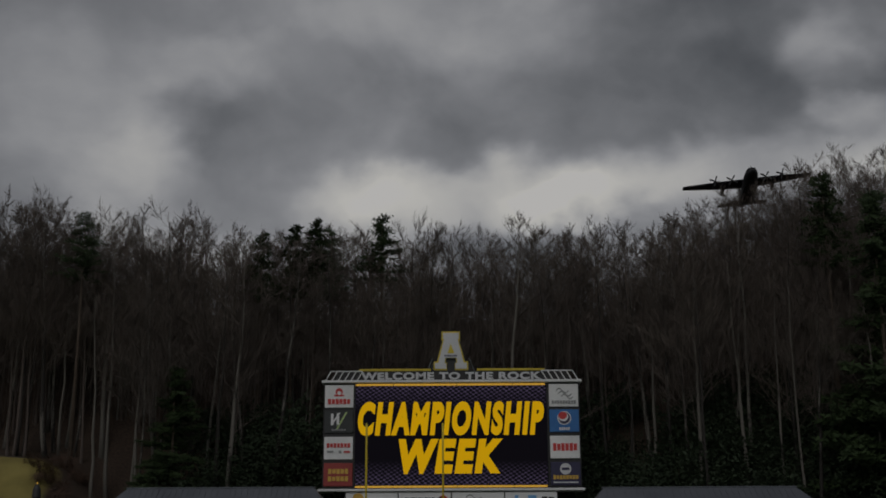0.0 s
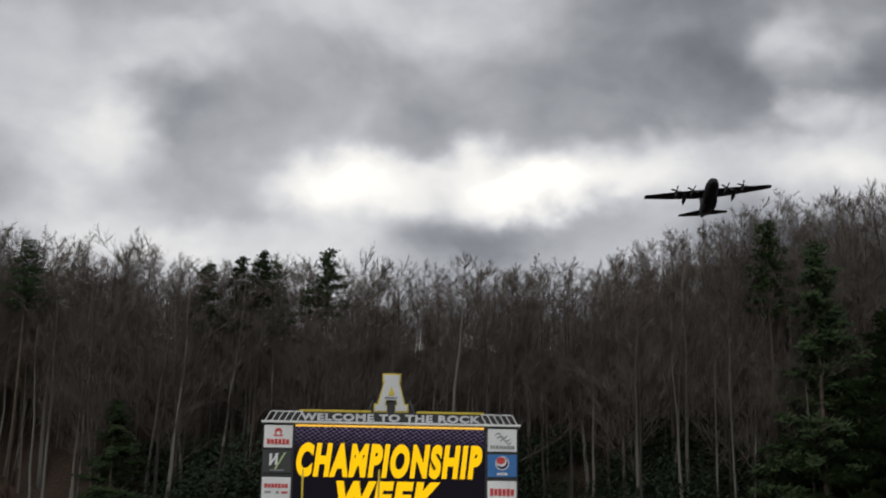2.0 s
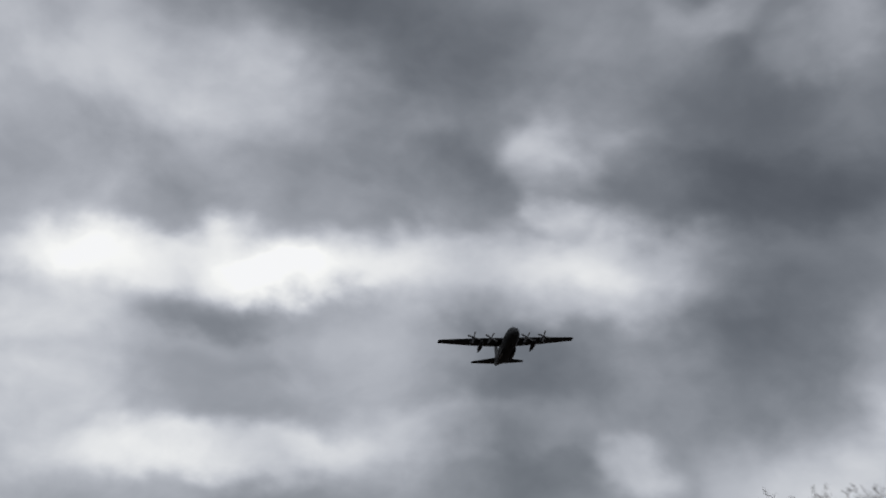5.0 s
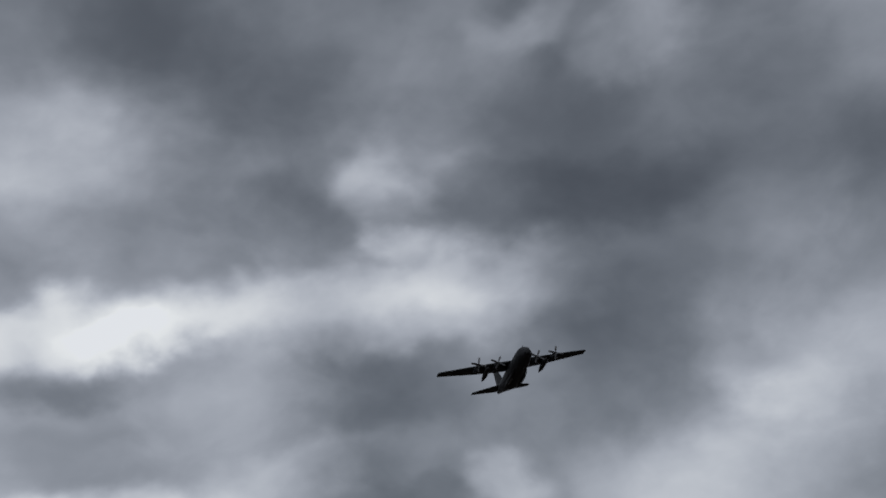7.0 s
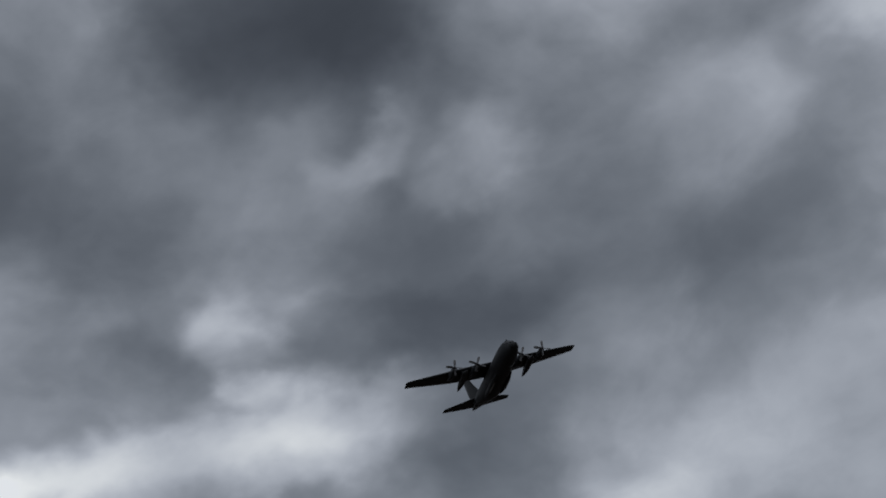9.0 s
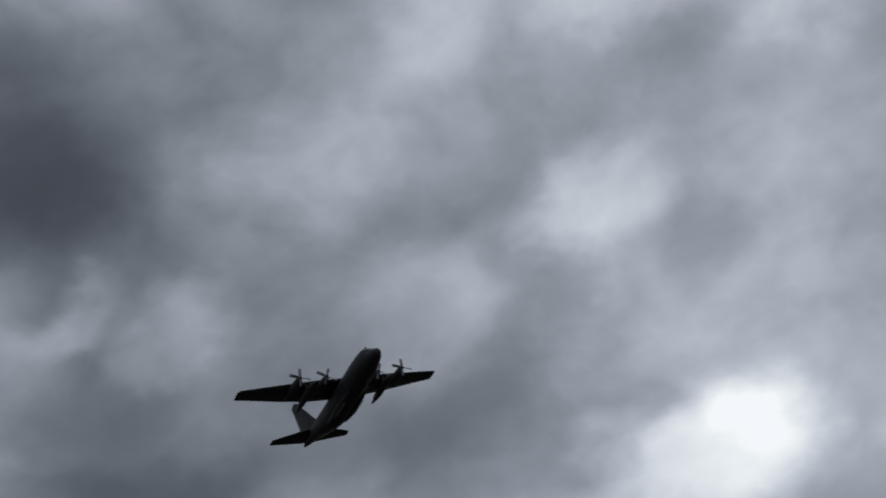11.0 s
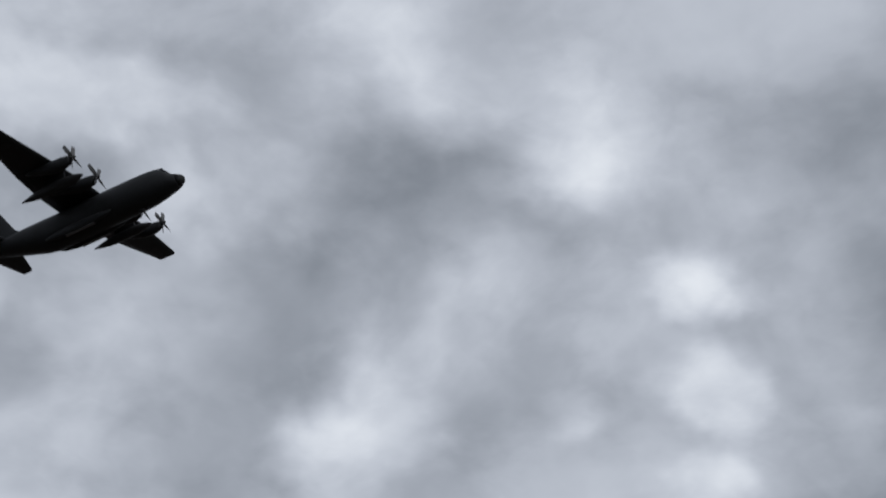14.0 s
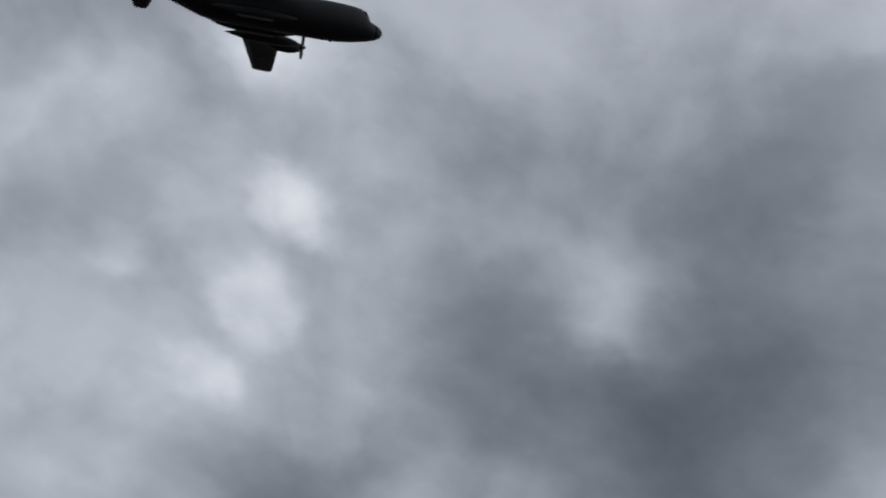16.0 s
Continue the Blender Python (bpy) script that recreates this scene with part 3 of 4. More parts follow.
def build_plane():
    plane = thing("transport_aeroplane", PLANE, "dark grey four-engined military transport plane with straight high wing, flying", "aeroplane")
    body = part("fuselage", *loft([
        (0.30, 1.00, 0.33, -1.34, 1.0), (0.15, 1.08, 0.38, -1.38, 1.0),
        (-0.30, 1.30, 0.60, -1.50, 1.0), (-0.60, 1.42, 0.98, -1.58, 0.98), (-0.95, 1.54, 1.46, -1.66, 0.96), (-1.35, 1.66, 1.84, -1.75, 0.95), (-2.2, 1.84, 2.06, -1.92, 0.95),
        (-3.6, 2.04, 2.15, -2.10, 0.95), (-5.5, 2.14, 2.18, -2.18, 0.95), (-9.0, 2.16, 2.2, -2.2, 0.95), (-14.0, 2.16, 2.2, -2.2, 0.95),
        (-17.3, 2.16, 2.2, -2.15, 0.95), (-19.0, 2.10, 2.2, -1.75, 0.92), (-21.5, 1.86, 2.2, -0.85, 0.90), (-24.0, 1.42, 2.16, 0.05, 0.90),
        (-26.3, 0.95, 2.14, 0.80, 0.92), (-28.2, 0.48, 2.08, 1.38, 0.95), (-29.0, 0.20, 1.98, 1.66, 1.0)]), AIR_BACKLIT, plane, smooth=True)
    part("radome", *loft([(1.17, 0.10, -0.40, -0.66, 1.0), (1.12, 0.26, -0.26, -0.80, 1.0), (1.02, 0.44, -0.10, -0.94, 1.0), (0.72, 0.74, 0.14, -1.16, 1.0), (0.30, 1.00, 0.33, -1.34, 1.0)]), AIR_BACKLIT, body, smooth=True)
    for k in range(5):
        x0, x1 = -1.15 + k * 0.47, -1.15 + k * 0.47 + 0.40
        yy = lambda x: -0.42 - 0.16 * x * x
        V = [(x0, yy(x0) + 0.02, 0.82), (x1, yy(x1) + 0.02, 0.82), (x1, yy(x1) - 0.44, 1.44), (x0, yy(x0) - 0.44, 1.44)]
        V = V + [(x, y - 0.12, z - 0.1) for x, y, z in V]
        part("cockpit_window", V, [[0, 1, 2, 3], [7, 6, 5, 4], [0, 4, 5, 1], [1, 5, 6, 2], [2, 6, 7, 3], [3, 7, 4, 0]], GLASS_DARK, body)
    for sx in (1, -1):
        rings = []
        for i in range(13):
            u = 0.01 + 0.98 * i / 12
            w = math.sin(math.pi * u) ** 0.55
            rings.append((-8.2 - 9.6 * u, 0.50 * w, -1.40 + 0.36 * w, -1.40 - 0.78 * w, 0.95))
        V, F = loft(rings, 18)
        part("wheel_fairing", [(x + sx * 1.78, y, z) for x, y, z in V], F, AIR_BACKLIT, body, "smooth wheel fairing bulge", True)
        part("wheel_door", *box(sx * 1.78 - 0.22, sx * 1.78 + 0.22, -14.8, -10.8, -2.195, -2.10, 0.03), AIR_BELLY, body, "paler worn belly panel")
    part("blade_aerial", *box(-0.04, 0.04, -1.75, -1.35, 1.8, 2.2, 0.01), AIR_DARK, body)
    part("blade_aerial", *box(-0.03, 0.03, -4.6, -4.2, -2.52, -2.1, 0.01), AIR_DARK, body)
    part("turret", *spun([(-4.9, 0.05), (-5.0, 0.22), (-5.3, 0.26), (-5.6, 0.20), (-5.7, 0.04)], 0, -2.2), AIR_DARK, body, smooth=True)
    wing = airfoil([(0.0, -9.75, -15.7, 2.12, 0.86), (5.3, -9.75, -15.6, 2.22, 0.80), (10.4, -10.08, -15.0, 2.34, 0.66),
                    (19.0, -10.78, -13.50, 2.52, 0.40), (19.8, -10.86, -13.40, 2.53, 0.34), (20.2, -11.15, -13.25, 2.54, 0.16)])
    fin_l = airfoil([(0.0, -23.2, -28.0, 1.86, 0.55), (1.0, -23.4, -27.95, 1.86, 0.52), (7.5, -25.55, -27.25, 1.87, 0.26), (7.9, -25.75, -27.2, 1.87, 0.2), (8.06, -26.05, -27.1, 1.87, 0.1)])
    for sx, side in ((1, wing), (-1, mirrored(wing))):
        w = part("wing", *side, AIR_BACKLIT, plane, smooth=True)
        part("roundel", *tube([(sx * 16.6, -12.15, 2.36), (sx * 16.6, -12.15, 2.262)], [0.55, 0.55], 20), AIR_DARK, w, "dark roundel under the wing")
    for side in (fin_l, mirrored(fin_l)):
        part("tailplane", *side, AIR_BACKLIT, plane, smooth=True)
    part("tail_fin", *airfoil([(1.6, -19.8, -28.55, 0, 0.5), (2.4, -21.6, -28.5, 0, 0.5), (3.2, -22.55, -28.4, 0, 0.5), (8.6, -25.45, -27.95, 0, 0.26), (9.2, -25.85, -27.85, 0, 0.2), (9.5, -26.4, -27.6, 0, 0.08)], True), AIR_BACKLIT, plane, smooth=True)
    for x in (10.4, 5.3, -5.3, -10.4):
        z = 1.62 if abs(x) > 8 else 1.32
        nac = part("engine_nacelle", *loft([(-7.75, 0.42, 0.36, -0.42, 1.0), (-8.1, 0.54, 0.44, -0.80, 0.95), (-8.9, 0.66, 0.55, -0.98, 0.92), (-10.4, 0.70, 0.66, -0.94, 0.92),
                                             (-11.6, 0.60, 0.72, -0.46, 0.95), (-12.8, 0.46, 0.74, 0.02, 1.0), (-13.8, 0.20, 0.72, 0.36, 1.0)], 18), AIR_BACKLIT, plane, smooth=True,
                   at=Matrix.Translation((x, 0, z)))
        part("air_intake", *spun([(-7.95, 0.17), (-7.7, 0.22), (-7.68, 0.17), (-8.1, 0.12)], 0, -0.52, 12), AIR_DARK, nac)
        prop = part("propeller", *spun([(-7.02, 0.03), (-7.12, 0.17), (-7.4, 0.30), (-7.78, 0.36)], 0, 0), BLADE, plane, "four-bladed propeller at rest", True, at=Matrix.Translation((x, 0, z)))
        for k in range(4):
            a = radians(20 + 90 * k + (0 if abs(x) > 8 else 14))
            pts = [(0.25, 0.12, 0.10), (0.55, 0.22, 0.075), (1.1, 0.26, 0.05), (1.65, 0.25, 0.035), (1.88, 0.20, 0.02)]
            V, F = [], []
            for r, c, th in pts:
                tw = radians(62 - 22 * r)
                for u, v in ((-c, -th), (c, -th * 0.4), (c, th * 0.4), (-c, th)):
                    V.append((r * math.cos(a) - (u * math.cos(tw) - v * math.sin(tw)) * math.sin(a), -7.45 + u * math.sin(tw) + v * math.cos(tw),
                              r * math.sin(a) + (u * math.cos(tw) - v * math.sin(tw)) * math.cos(a)))
            for i in range(len(pts) - 1):
                F += [[i * 4 + j, i * 4 + (j + 1) % 4, i * 4 + 4 + (j + 1) % 4, i * 4 + 4 + j] for j in range(4)]
            F += [[3, 2, 1, 0], [len(V) - 4 + j for j in range(4)]]
            part("blade", V, F, BLADE, prop)
    for sx in (1, -1):
        tank = part("fuel_tank", *spun([(-7.9, 0.05), (-8.2, 0.25), (-9.0, 0.50), (-10.0, 0.62), (-13.0, 0.62), (-14.3, 0.50), (-15.6, 0.24), (-16.5, 0.03)], 0, 0, 18), AIR_DARK, plane, "dark pointed underwing fuel tank", True,
                    at=Matrix.Translation((sx * 7.85, 0, 0.66)))
        part("pylon", *box(-0.12, 0.12, -13.2, -10.2, 0.4, 1.5, 0.04), AIR_BACKLIT, tank)


build_plane()

# ---- the scoreboard ----
Y0 = 105.0


def sponsor(board, x0, x1, z0, z1, mat, marks, label):
    """One square advertising panel; its print becomes plain shapes: (kind, u, v, w, h, material)."""
    p = part("advert_panel", *box(x0, x1, Y0 - 0.14, Y0, z0, z1, 0.03), mat, board, label)
    w, h = x1 - x0, z1 - z0
    for i, (kind, u, v, a, b, m) in enumerate(marks):
        front = Y0 - 0.160 - 0.004 * i
        cx, cz = x0 + u * w, z0 + v * h
        if kind == "disc":
            part("emblem", *disc(cx, cz, a * w, front, Y0 - 0.13, 24, b), m, p)
        elif kind == "bar":
            part("print_bar", *box(cx - a * w / 2, cx + a * w / 2, front, Y0 - 0.13, cz - b * h / 2, cz + b * h / 2, 0.008), m, p)
        elif kind == "slant":
            part("print_stroke", *prism([(cx - a * w / 2, cz - b * h / 2), (cx - a * w / 2 + 0.16, cz - b * h / 2), (cx + a * w / 2, cz + b * h / 2), (cx + a * w / 2 - 0.16, cz + b * h / 2)], front, Y0 - 0.13), m, p)
        else:
            n = 12
            up = [(cx - a * w / 2 + a * w * k / n, cz + 0.10 * h * math.sin(2 * math.pi * k / n)) for k in range(n + 1)]
            part("print_wave", *prism(up + [(x, z - b * h) for x, z in up[::-1]], front, Y0 - 0.13), m, p)


def word(u, v, w, h, n, m):
    """A row of n short bars, in place of a printed name."""
    step = w / n
    return [("bar", u - w / 2 + step * (i + 0.5), v, step * 0.80, h * (1.0, 0.86, 1.0, 0.92)[i % 4], m) for i in range(n)]


def build_board():
    board = thing("scoreboard", pose(0, 0, -0.2), "large black stadium scoreboard with lit yellow words on its screen", "scoreboard")
    part("cabinet", *box(-11.62, 9.02, Y0, Y0 + 1.6, 8.45, 16.85, 0.05), BLACK, board)
    part("top_ledge", *box(-11.75, 9.2, Y0 - 0.35, Y0 + 1.7, 16.84, 17.04, 0.03), TRIM, board, "white steel ledge")
    part("bottom_ledge", *box(-11.95, 9.22, Y0 - 0.35, Y0 + 1.7, 8.20, 8.40, 0.03), TRIM, board, "white steel ledge")
    for x in (-9.6, -4.2, 1.4, 6.6):
        part("post", *tube([(x, Y0 + 0.8, 0.5), (x, Y0 + 0.8, 8.3)], [0.32, 0.32], 14), STEEL, board)
    screen = part("screen", *box(-9.05, 6.35, Y0 - 0.10, Y0, 8.62, 16.62, 0.02), SCREEN, board, "dark lit display")
    part("weave_strip", *box(-9.0, 6.3, Y0 - 0.105, Y0 - 0.095, 14.55, 16.58), WEAVE, screen, "woven purple pattern along the top")
    part("weave_strip", *box(-9.0, 6.3, Y0 - 0.105, Y0 - 0.095, 8.68, 10.6), WEAVE, screen, "woven purple pattern along the bottom")
    lettering("CHAMPIONSHIP", -8.82, 6.12, 12.58, 15.32, Y0 - 0.11, 0.03, LIT_YELLOW, "letter", screen, 0.20, 0.060, 1.20, "lit yellow slanted letter")
    lettering("WEEK", -5.55, 2.78, 9.55, 12.32, Y0 - 0.11, 0.03, LIT_YELLOW, "letter", screen, 0.20, 0.060, 1.20, "lit yellow slanted letter")
    for z in (8.50, 16.62):
        for x0, x1 in ((-9.0, -6.0), (-5.96, -0.9), (-0.86, 3.6), (3.64, 6.25)):
            part("light_strip", *box(x0, x1, Y0 - 0.16, Y0 - 0.02, z - 0.02, z + 0.14, 0.02), LIT_BAR, board, "lit amber strip")
    # sloping sign over the cabinet
    sign = part("sign_face", *prism([(-10.95, 17.04), (8.45, 17.04), (8.05, 17.82), (-10.6, 17.82)], Y0 - 0.05, Y0 + 0.25), BLACK, board)
    lettering("WELCOME TO THE ROCK", -8.62, 5.95, 17.10, 17.70, Y0 - 0.06, 0.08, SIGN_WHITE, "letter", sign, 0.0, 0.045, 1.12, "white block capital")
    for x0, x1 in ((-8.75, -2.95), (0.75, 6.25)):
        part("yellow_rail", *box(x0, x1, Y0 - 0.12, Y0 + 0.1, 17.80, 17.99, 0.03), YELLOW, board, "yellow painted rail")
    for sx, xa, xb in ((1, -11.45, -8.9), (-1, 8.9, 6.4)):
        for k in range(6):
            x = xa + (xb - xa) * k / 5
            part("slat", *tube([(x, Y0 - 0.3, 17.02), (x + sx * 0.42, Y0 - 0.1, 17.80)], [0.045, 0.045], 8), TRIM, board)
        part("slat_rail", *tube([(xa + sx * 0.42, Y0 - 0.1, 17.8), (xb + sx * 0.42, Y0 - 0.1, 17.8)], [0.05, 0.05], 8), TRIM, board)
    # block letter standing on top: black back, yellow edge, white face
    cx, zb, hh = -1.33, 17.95, 3.1

    def letter(grow):
        g = grow
        out = [(-1.42 - g, 0 - g), (-0.38 + g * 0.4, 0 - g), (-0.38 + g * 0.4, 0.52 + g * 0.3), (-0.55 + g * 0.6, 0.52 + g * 0.3), (-0.46 + g * 0.5, 0.95 - g * 0.2), (0.46 - g * 0.5, 0.95 - g * 0.2),
               (0.55 - g * 0.6, 0.52 + g * 0.3), (0.38 - g * 0.4, 0.52 + g * 0.3), (0.38 - g * 0.4, 0 - g), (1.42 + g, 0 - g), (1.42 + g, 0.55 + g), (1.14 + g, 0.55 + g), (0.62 + g, 2.52 - g), (0.72 + g, 2.52 - g),
               (0.72 + g, hh + g), (-0.72 - g, hh + g), (-0.72 - g, 2.52 - g), (-0.62 - g, 2.52 - g), (-1.14 - g, 0.55 + g), (-1.42 - g, 0.55 + g)]
        return [(cx + x * 0.93, zb + z * 0.97) for x, z in out]

    mark = part("block_letter", *prism([(-2.95, 17.2), (-2.95, 18.3), (-2.3, 18.9), (-0.4, 18.9), (0.3, 18.3), (0.3, 17.2)], Y0 + 0.14, Y0 + 0.22), BLACK, board, "white block letter edged in yellow and black")
    part("black_edge", *prism(letter(0.16), Y0 - 0.02, Y0 + 0.14), BLACK, mark)
    part("yellow_edge", *prism(letter(0.09), Y0 - 0.08, Y0 - 0.02), YELLOW, mark)
    part("white_face", *prism(letter(-0.03), Y0 - 0.14, Y0 - 0.08), SIGN_WHITE, mark)
    part("keyhole", *prism([(cx - 0.27, zb + 1.28), (cx + 0.27, zb + 1.28), (cx, zb + 2.08)], Y0 - 0.17, Y0 - 0.13), YELLOW, mark)
    for i in range(7):
        part("print_bar", *box(cx - 0.52 + i * 0.15, cx - 0.42 + i * 0.15, Y0 - 0.17, Y0 - 0.13, zb + 1.02, zb + 1.16, 0.005), NAVY, mark)
    for sx in (-1, 1):
        part("stay", *tube([(cx + sx * 1.5, Y0 + 0.3, 18.9), (cx + sx * 2.2, Y0 + 0.5, 17.1)], [0.05, 0.05], 8), STEEL, mark)
    # advertising panels
    L0, L1, R0, R1 = -11.5, -9.2, 6.55, 8.9
    rows = [(14.85, 16.68), (12.82, 14.62), (10.72, 12.52), (8.62, 10.44)]
    sponsor(board, L0, L1, *rows[0], WHITE, [("disc", 0.5, 0.70, 0.13, 1.0, BRIGHT_RED), ("bar", 0.5, 0.54, 0.34, 0.08, BRIGHT_RED), ("disc", 0.5, 0.64, 0.07, 1.0, WHITE)] + word(0.5, 0.27, 0.8, 0.24, 6, BRIGHT_RED), "white panel with a round red emblem")
    sponsor(board, L0, L1, *rows[1], CHARCOAL, [("slant", 0.38, 0.62, 0.34, 0.55, WHITE), ("slant", 0.60, 0.55, 0.40, 0.75, GREEN_INK), ("bar", 0.27, 0.62, 0.09, 0.5, WHITE), ("bar", 0.47, 0.62, 0.09, 0.5, WHITE)] + word(0.5, 0.14, 0.5, 0.07, 6, GREY_INK), "charcoal panel with white and green strokes")
    sponsor(board, L0, L1, *rows[2], WHITE, word(0.5, 0.62, 0.84, 0.20, 7, BRIGHT_RED) + [("bar", 0.22, 0.34, 0.22, 0.09, GREY_INK), ("bar", 0.56, 0.33, 0.10, 0.12, GREY_INK), ("bar", 0.80, 0.33, 0.22, 0.09, BRIGHT_RED)], "white panel with a row of red print")
    sponsor(board, L0, L1, *rows[3], RED, word(0.5, 0.64, 0.72, 0.22, 5, GOLD_INK) + word(0.5, 0.32, 0.72, 0.22, 5, GOLD_INK), "dark red panel with two rows of gold print")
    sponsor(board, R0, R1, *rows[0], WHITE, [("wave", 0.46, 0.74, 0.42, 0.07, GREY_INK), ("wave", 0.54, 0.60, 0.46, 0.07, GREY_INK), ("wave", 0.62, 0.47, 0.40, 0.06, GREY_INK)] + word(0.5, 0.20, 0.84, 0.15, 9, GREY_INK), "white panel with three grey waves")
    sponsor(board, R0, R1, *rows[1], BLUE, [("disc", 0.5, 0.62, 0.235, 1.0, WHITE), ("disc", 0.5, 0.62, 0.205, 1.0, NAVY), ("disc", 0.47, 0.68, 0.17, 0.95, WHITE), ("disc", 0.45, 0.73, 0.15, 0.85, BRIGHT_RED)] + word(0.5, 0.14, 0.36, 0.12, 5, WHITE), "blue panel with a red, white and navy disc")
    sponsor(board, R0, R1, *rows[2], WHITE, word(0.5, 0.50, 0.84, 0.34, 6, BRIGHT_RED), "white panel with bold red print")
    sponsor(board, R0, R1, *rows[3], NAVY, [("disc", 0.5, 0.70, 0.19, 1.0, SIGN_WHITE), ("bar", 0.5, 0.70, 0.26, 0.12, NAVY)] + word(0.5, 0.34, 0.86, 0.18, 8, GOLD_INK) + [("bar", 0.5, 0.12, 0.84, 0.05, SIGN_WHITE)], "navy panel with a pale disc and gold print")
    # row of panels hung under the cabinet
    inks = [([("disc", 0.24, 0.72, 0.11, 1.0, GOLD_INK), ("wave", 0.25, 0.56, 0.22, 0.14, PALE_BLUE)] + word(0.62, 0.58, 0.5, 0.26, 6, PALE_BLUE)),
            (word(0.40, 0.66, 0.58, 0.22, 9, CHARCOAL) + [("disc", 0.85, 0.62, 0.09, 1.2, BRIGHT_RED), ("bar", 0.80, 0.62, 0.06, 0.36, CHARCOAL)]),
            ([("wave", 0.42, 0.80, 0.3, 0.05, GREY_INK)] + word(0.5, 0.52, 0.76, 0.18, 10, GREY_INK)),
            ([("bar", 0.22, 0.62, 0.07, 0.46, PALE_BLUE), ("bar", 0.22, 0.62, 0.20, 0.18, PALE_BLUE), ("bar", 0.52, 0.64, 0.16, 0.42, PALE_BLUE)] + word(0.82, 0.62, 0.26, 0.34, 2, CHARCOAL))]
    for k, marks in enumerate(inks):
        x0 = -9.72 + k * 4.2
        sponsor(board, x0, x0 + 4.12, 6.35, 8.12, WHITE, marks, "white panel with printed names hung under the screen")


build_board()


def build_goal():
    goal = thing("goal_post", pose(-4.8, 97.0, 0), "tall yellow football goal post at the end of the field", "goal post")
    part("base", *tube([(0, 1.9, -0.05), (0, 1.9, 1.6), (0, 1.6, 2.5), (0, 0.9, 3.0), (0, 0, 3.05)], [0.15] * 5, 12), POST_YELLOW, goal, smooth=True)
    part("crossbar", *tube([(-2.82, 0, 3.05), (2.82, 0, 3.05)], [0.08, 0.08], 12), POST_YELLOW, goal, smooth=True)
    for x in (-2.82, 2.82):
        part("upright", *tube([(x, 0, 3.0), (x, 0, 12.3), (x, 0, 12.42)], [0.075, 0.075, 0.03], 12), POST_YELLOW, goal, smooth=True)


build_goal()


# ---- field houses ----
def build_house(x0, x1, y0, y1, eave, ridge):
    """A low block-walled building under a hipped metal roof with standing seams."""
    cx, cy, hx, hy = (x0 + x1) / 2, (y0 + y1) / 2, (x1 - x0) / 2, (y1 - y0) / 2
    house = thing("field_house", pose(cx, cy, -0.27), "low brown block field house with a blue-grey metal hip roof", "building", "field houses")
    part("wall", *box(-hx + 0.5, hx - 0.5, -hy + 0.5, -hy + 0.8, -0.2, eave), BRICK, house)
    part("wall", *box(-hx + 0.5, hx - 0.5, hy - 0.8, hy - 0.5, -0.2, eave), BRICK, house)
    for s in (-1, 1):
        part("wall", *box(s * (hx - 0.65) - 0.15, s * (hx - 0.65) + 0.15, -hy + 0.8, hy - 0.8, -0.2, eave), BRICK, house)
    run = 1.6
    lo, hi = [(-hx, -hy), (hx, -hy), (hx, hy), (-hx, hy)], [(-hx + run, -0.25), (hx - run, -0.25), (hx - run, 0.25), (-hx + run, 0.25)]
    V = [(x, y, eave - 0.12) for x, y in lo] + [(x, y, eave + 0.05) for x, y in lo] + [(x, y, ridge) for x, y in hi]
    F = [[3, 2, 1, 0], [8, 9, 10, 11]] + [[i, (i + 1) % 4, 4 + (i + 1) % 4, 4 + i] for i in range(4)] + [[4 + i, 4 + (i + 1) % 4, 8 + (i + 1) % 4, 8 + i] for i in range(4)]
    roof = part("roof", V, F, ROOF, house)
    part("ridge_cap", *box(-hx + run - 0.1, hx - run + 0.1, -0.32, 0.32, ridge - 0.02, ridge + 0.08, 0.02), ROOF, roof)
    n = int((x1 - x0 - 2 * run) / 0.45)
    for i in range(n):
        x = -hx + run + 0.2 + i * 0.45
        part("seam", *tube([(x, -hy, eave + 0.06), (x, -0.3, ridge + 0.01)], [0.025, 0.025], 4), ROOF, roof)


build_house(-27.6, -10.2, 97.8, 104.4, 6.2, 8.28)
build_house(8.6, 26.4, 97.8, 104.4, 6.2, 8.15)


def build_walls():
    for x0, x1, z in ((-34.5, -27.8, 7.0), (26.8, 40.0, 7.0)):
        w = thing("retaining_wall", pose(0, 0, 0), "low brown block retaining wall beside a field house", "wall", "retaining walls")
        step = 1.1
        k = int((x1 - x0) / step)
        for r in range(14):
            for i in range(k):
                a = x0 + i * step + (0.55 if r % 2 else 0)
                part("block", *box(a + 0.01, a + step - 0.01, 103.0, 103.5, r * 0.5 - 0.19, r * 0.5 + 0.29, 0.02), BRICK, w)
    lamp = thing("lamp_post", pose(-33.3, 102.0, 0), "dark lamp post with a small lit head beside the bank", "lamp post")
    part("pole", *tube([(0, 0, -0.1), (0, 0, 8.3)], [0.12, 0.09], 10), BLACK, lamp)
    part("head", *tube([(0, 0, 7.3), (0, 0, 7.5), (0, 0, 8.1), (0, 0, 8.5)], [0.2, 0.34, 0.30, 0.1], 12), BLACK, lamp)
    part("bulb", *tube([(0, 0, 8.42), (0, 0, 8.62)], [0.08, 0.05], 8), LIT_BAR, lamp)


build_walls()


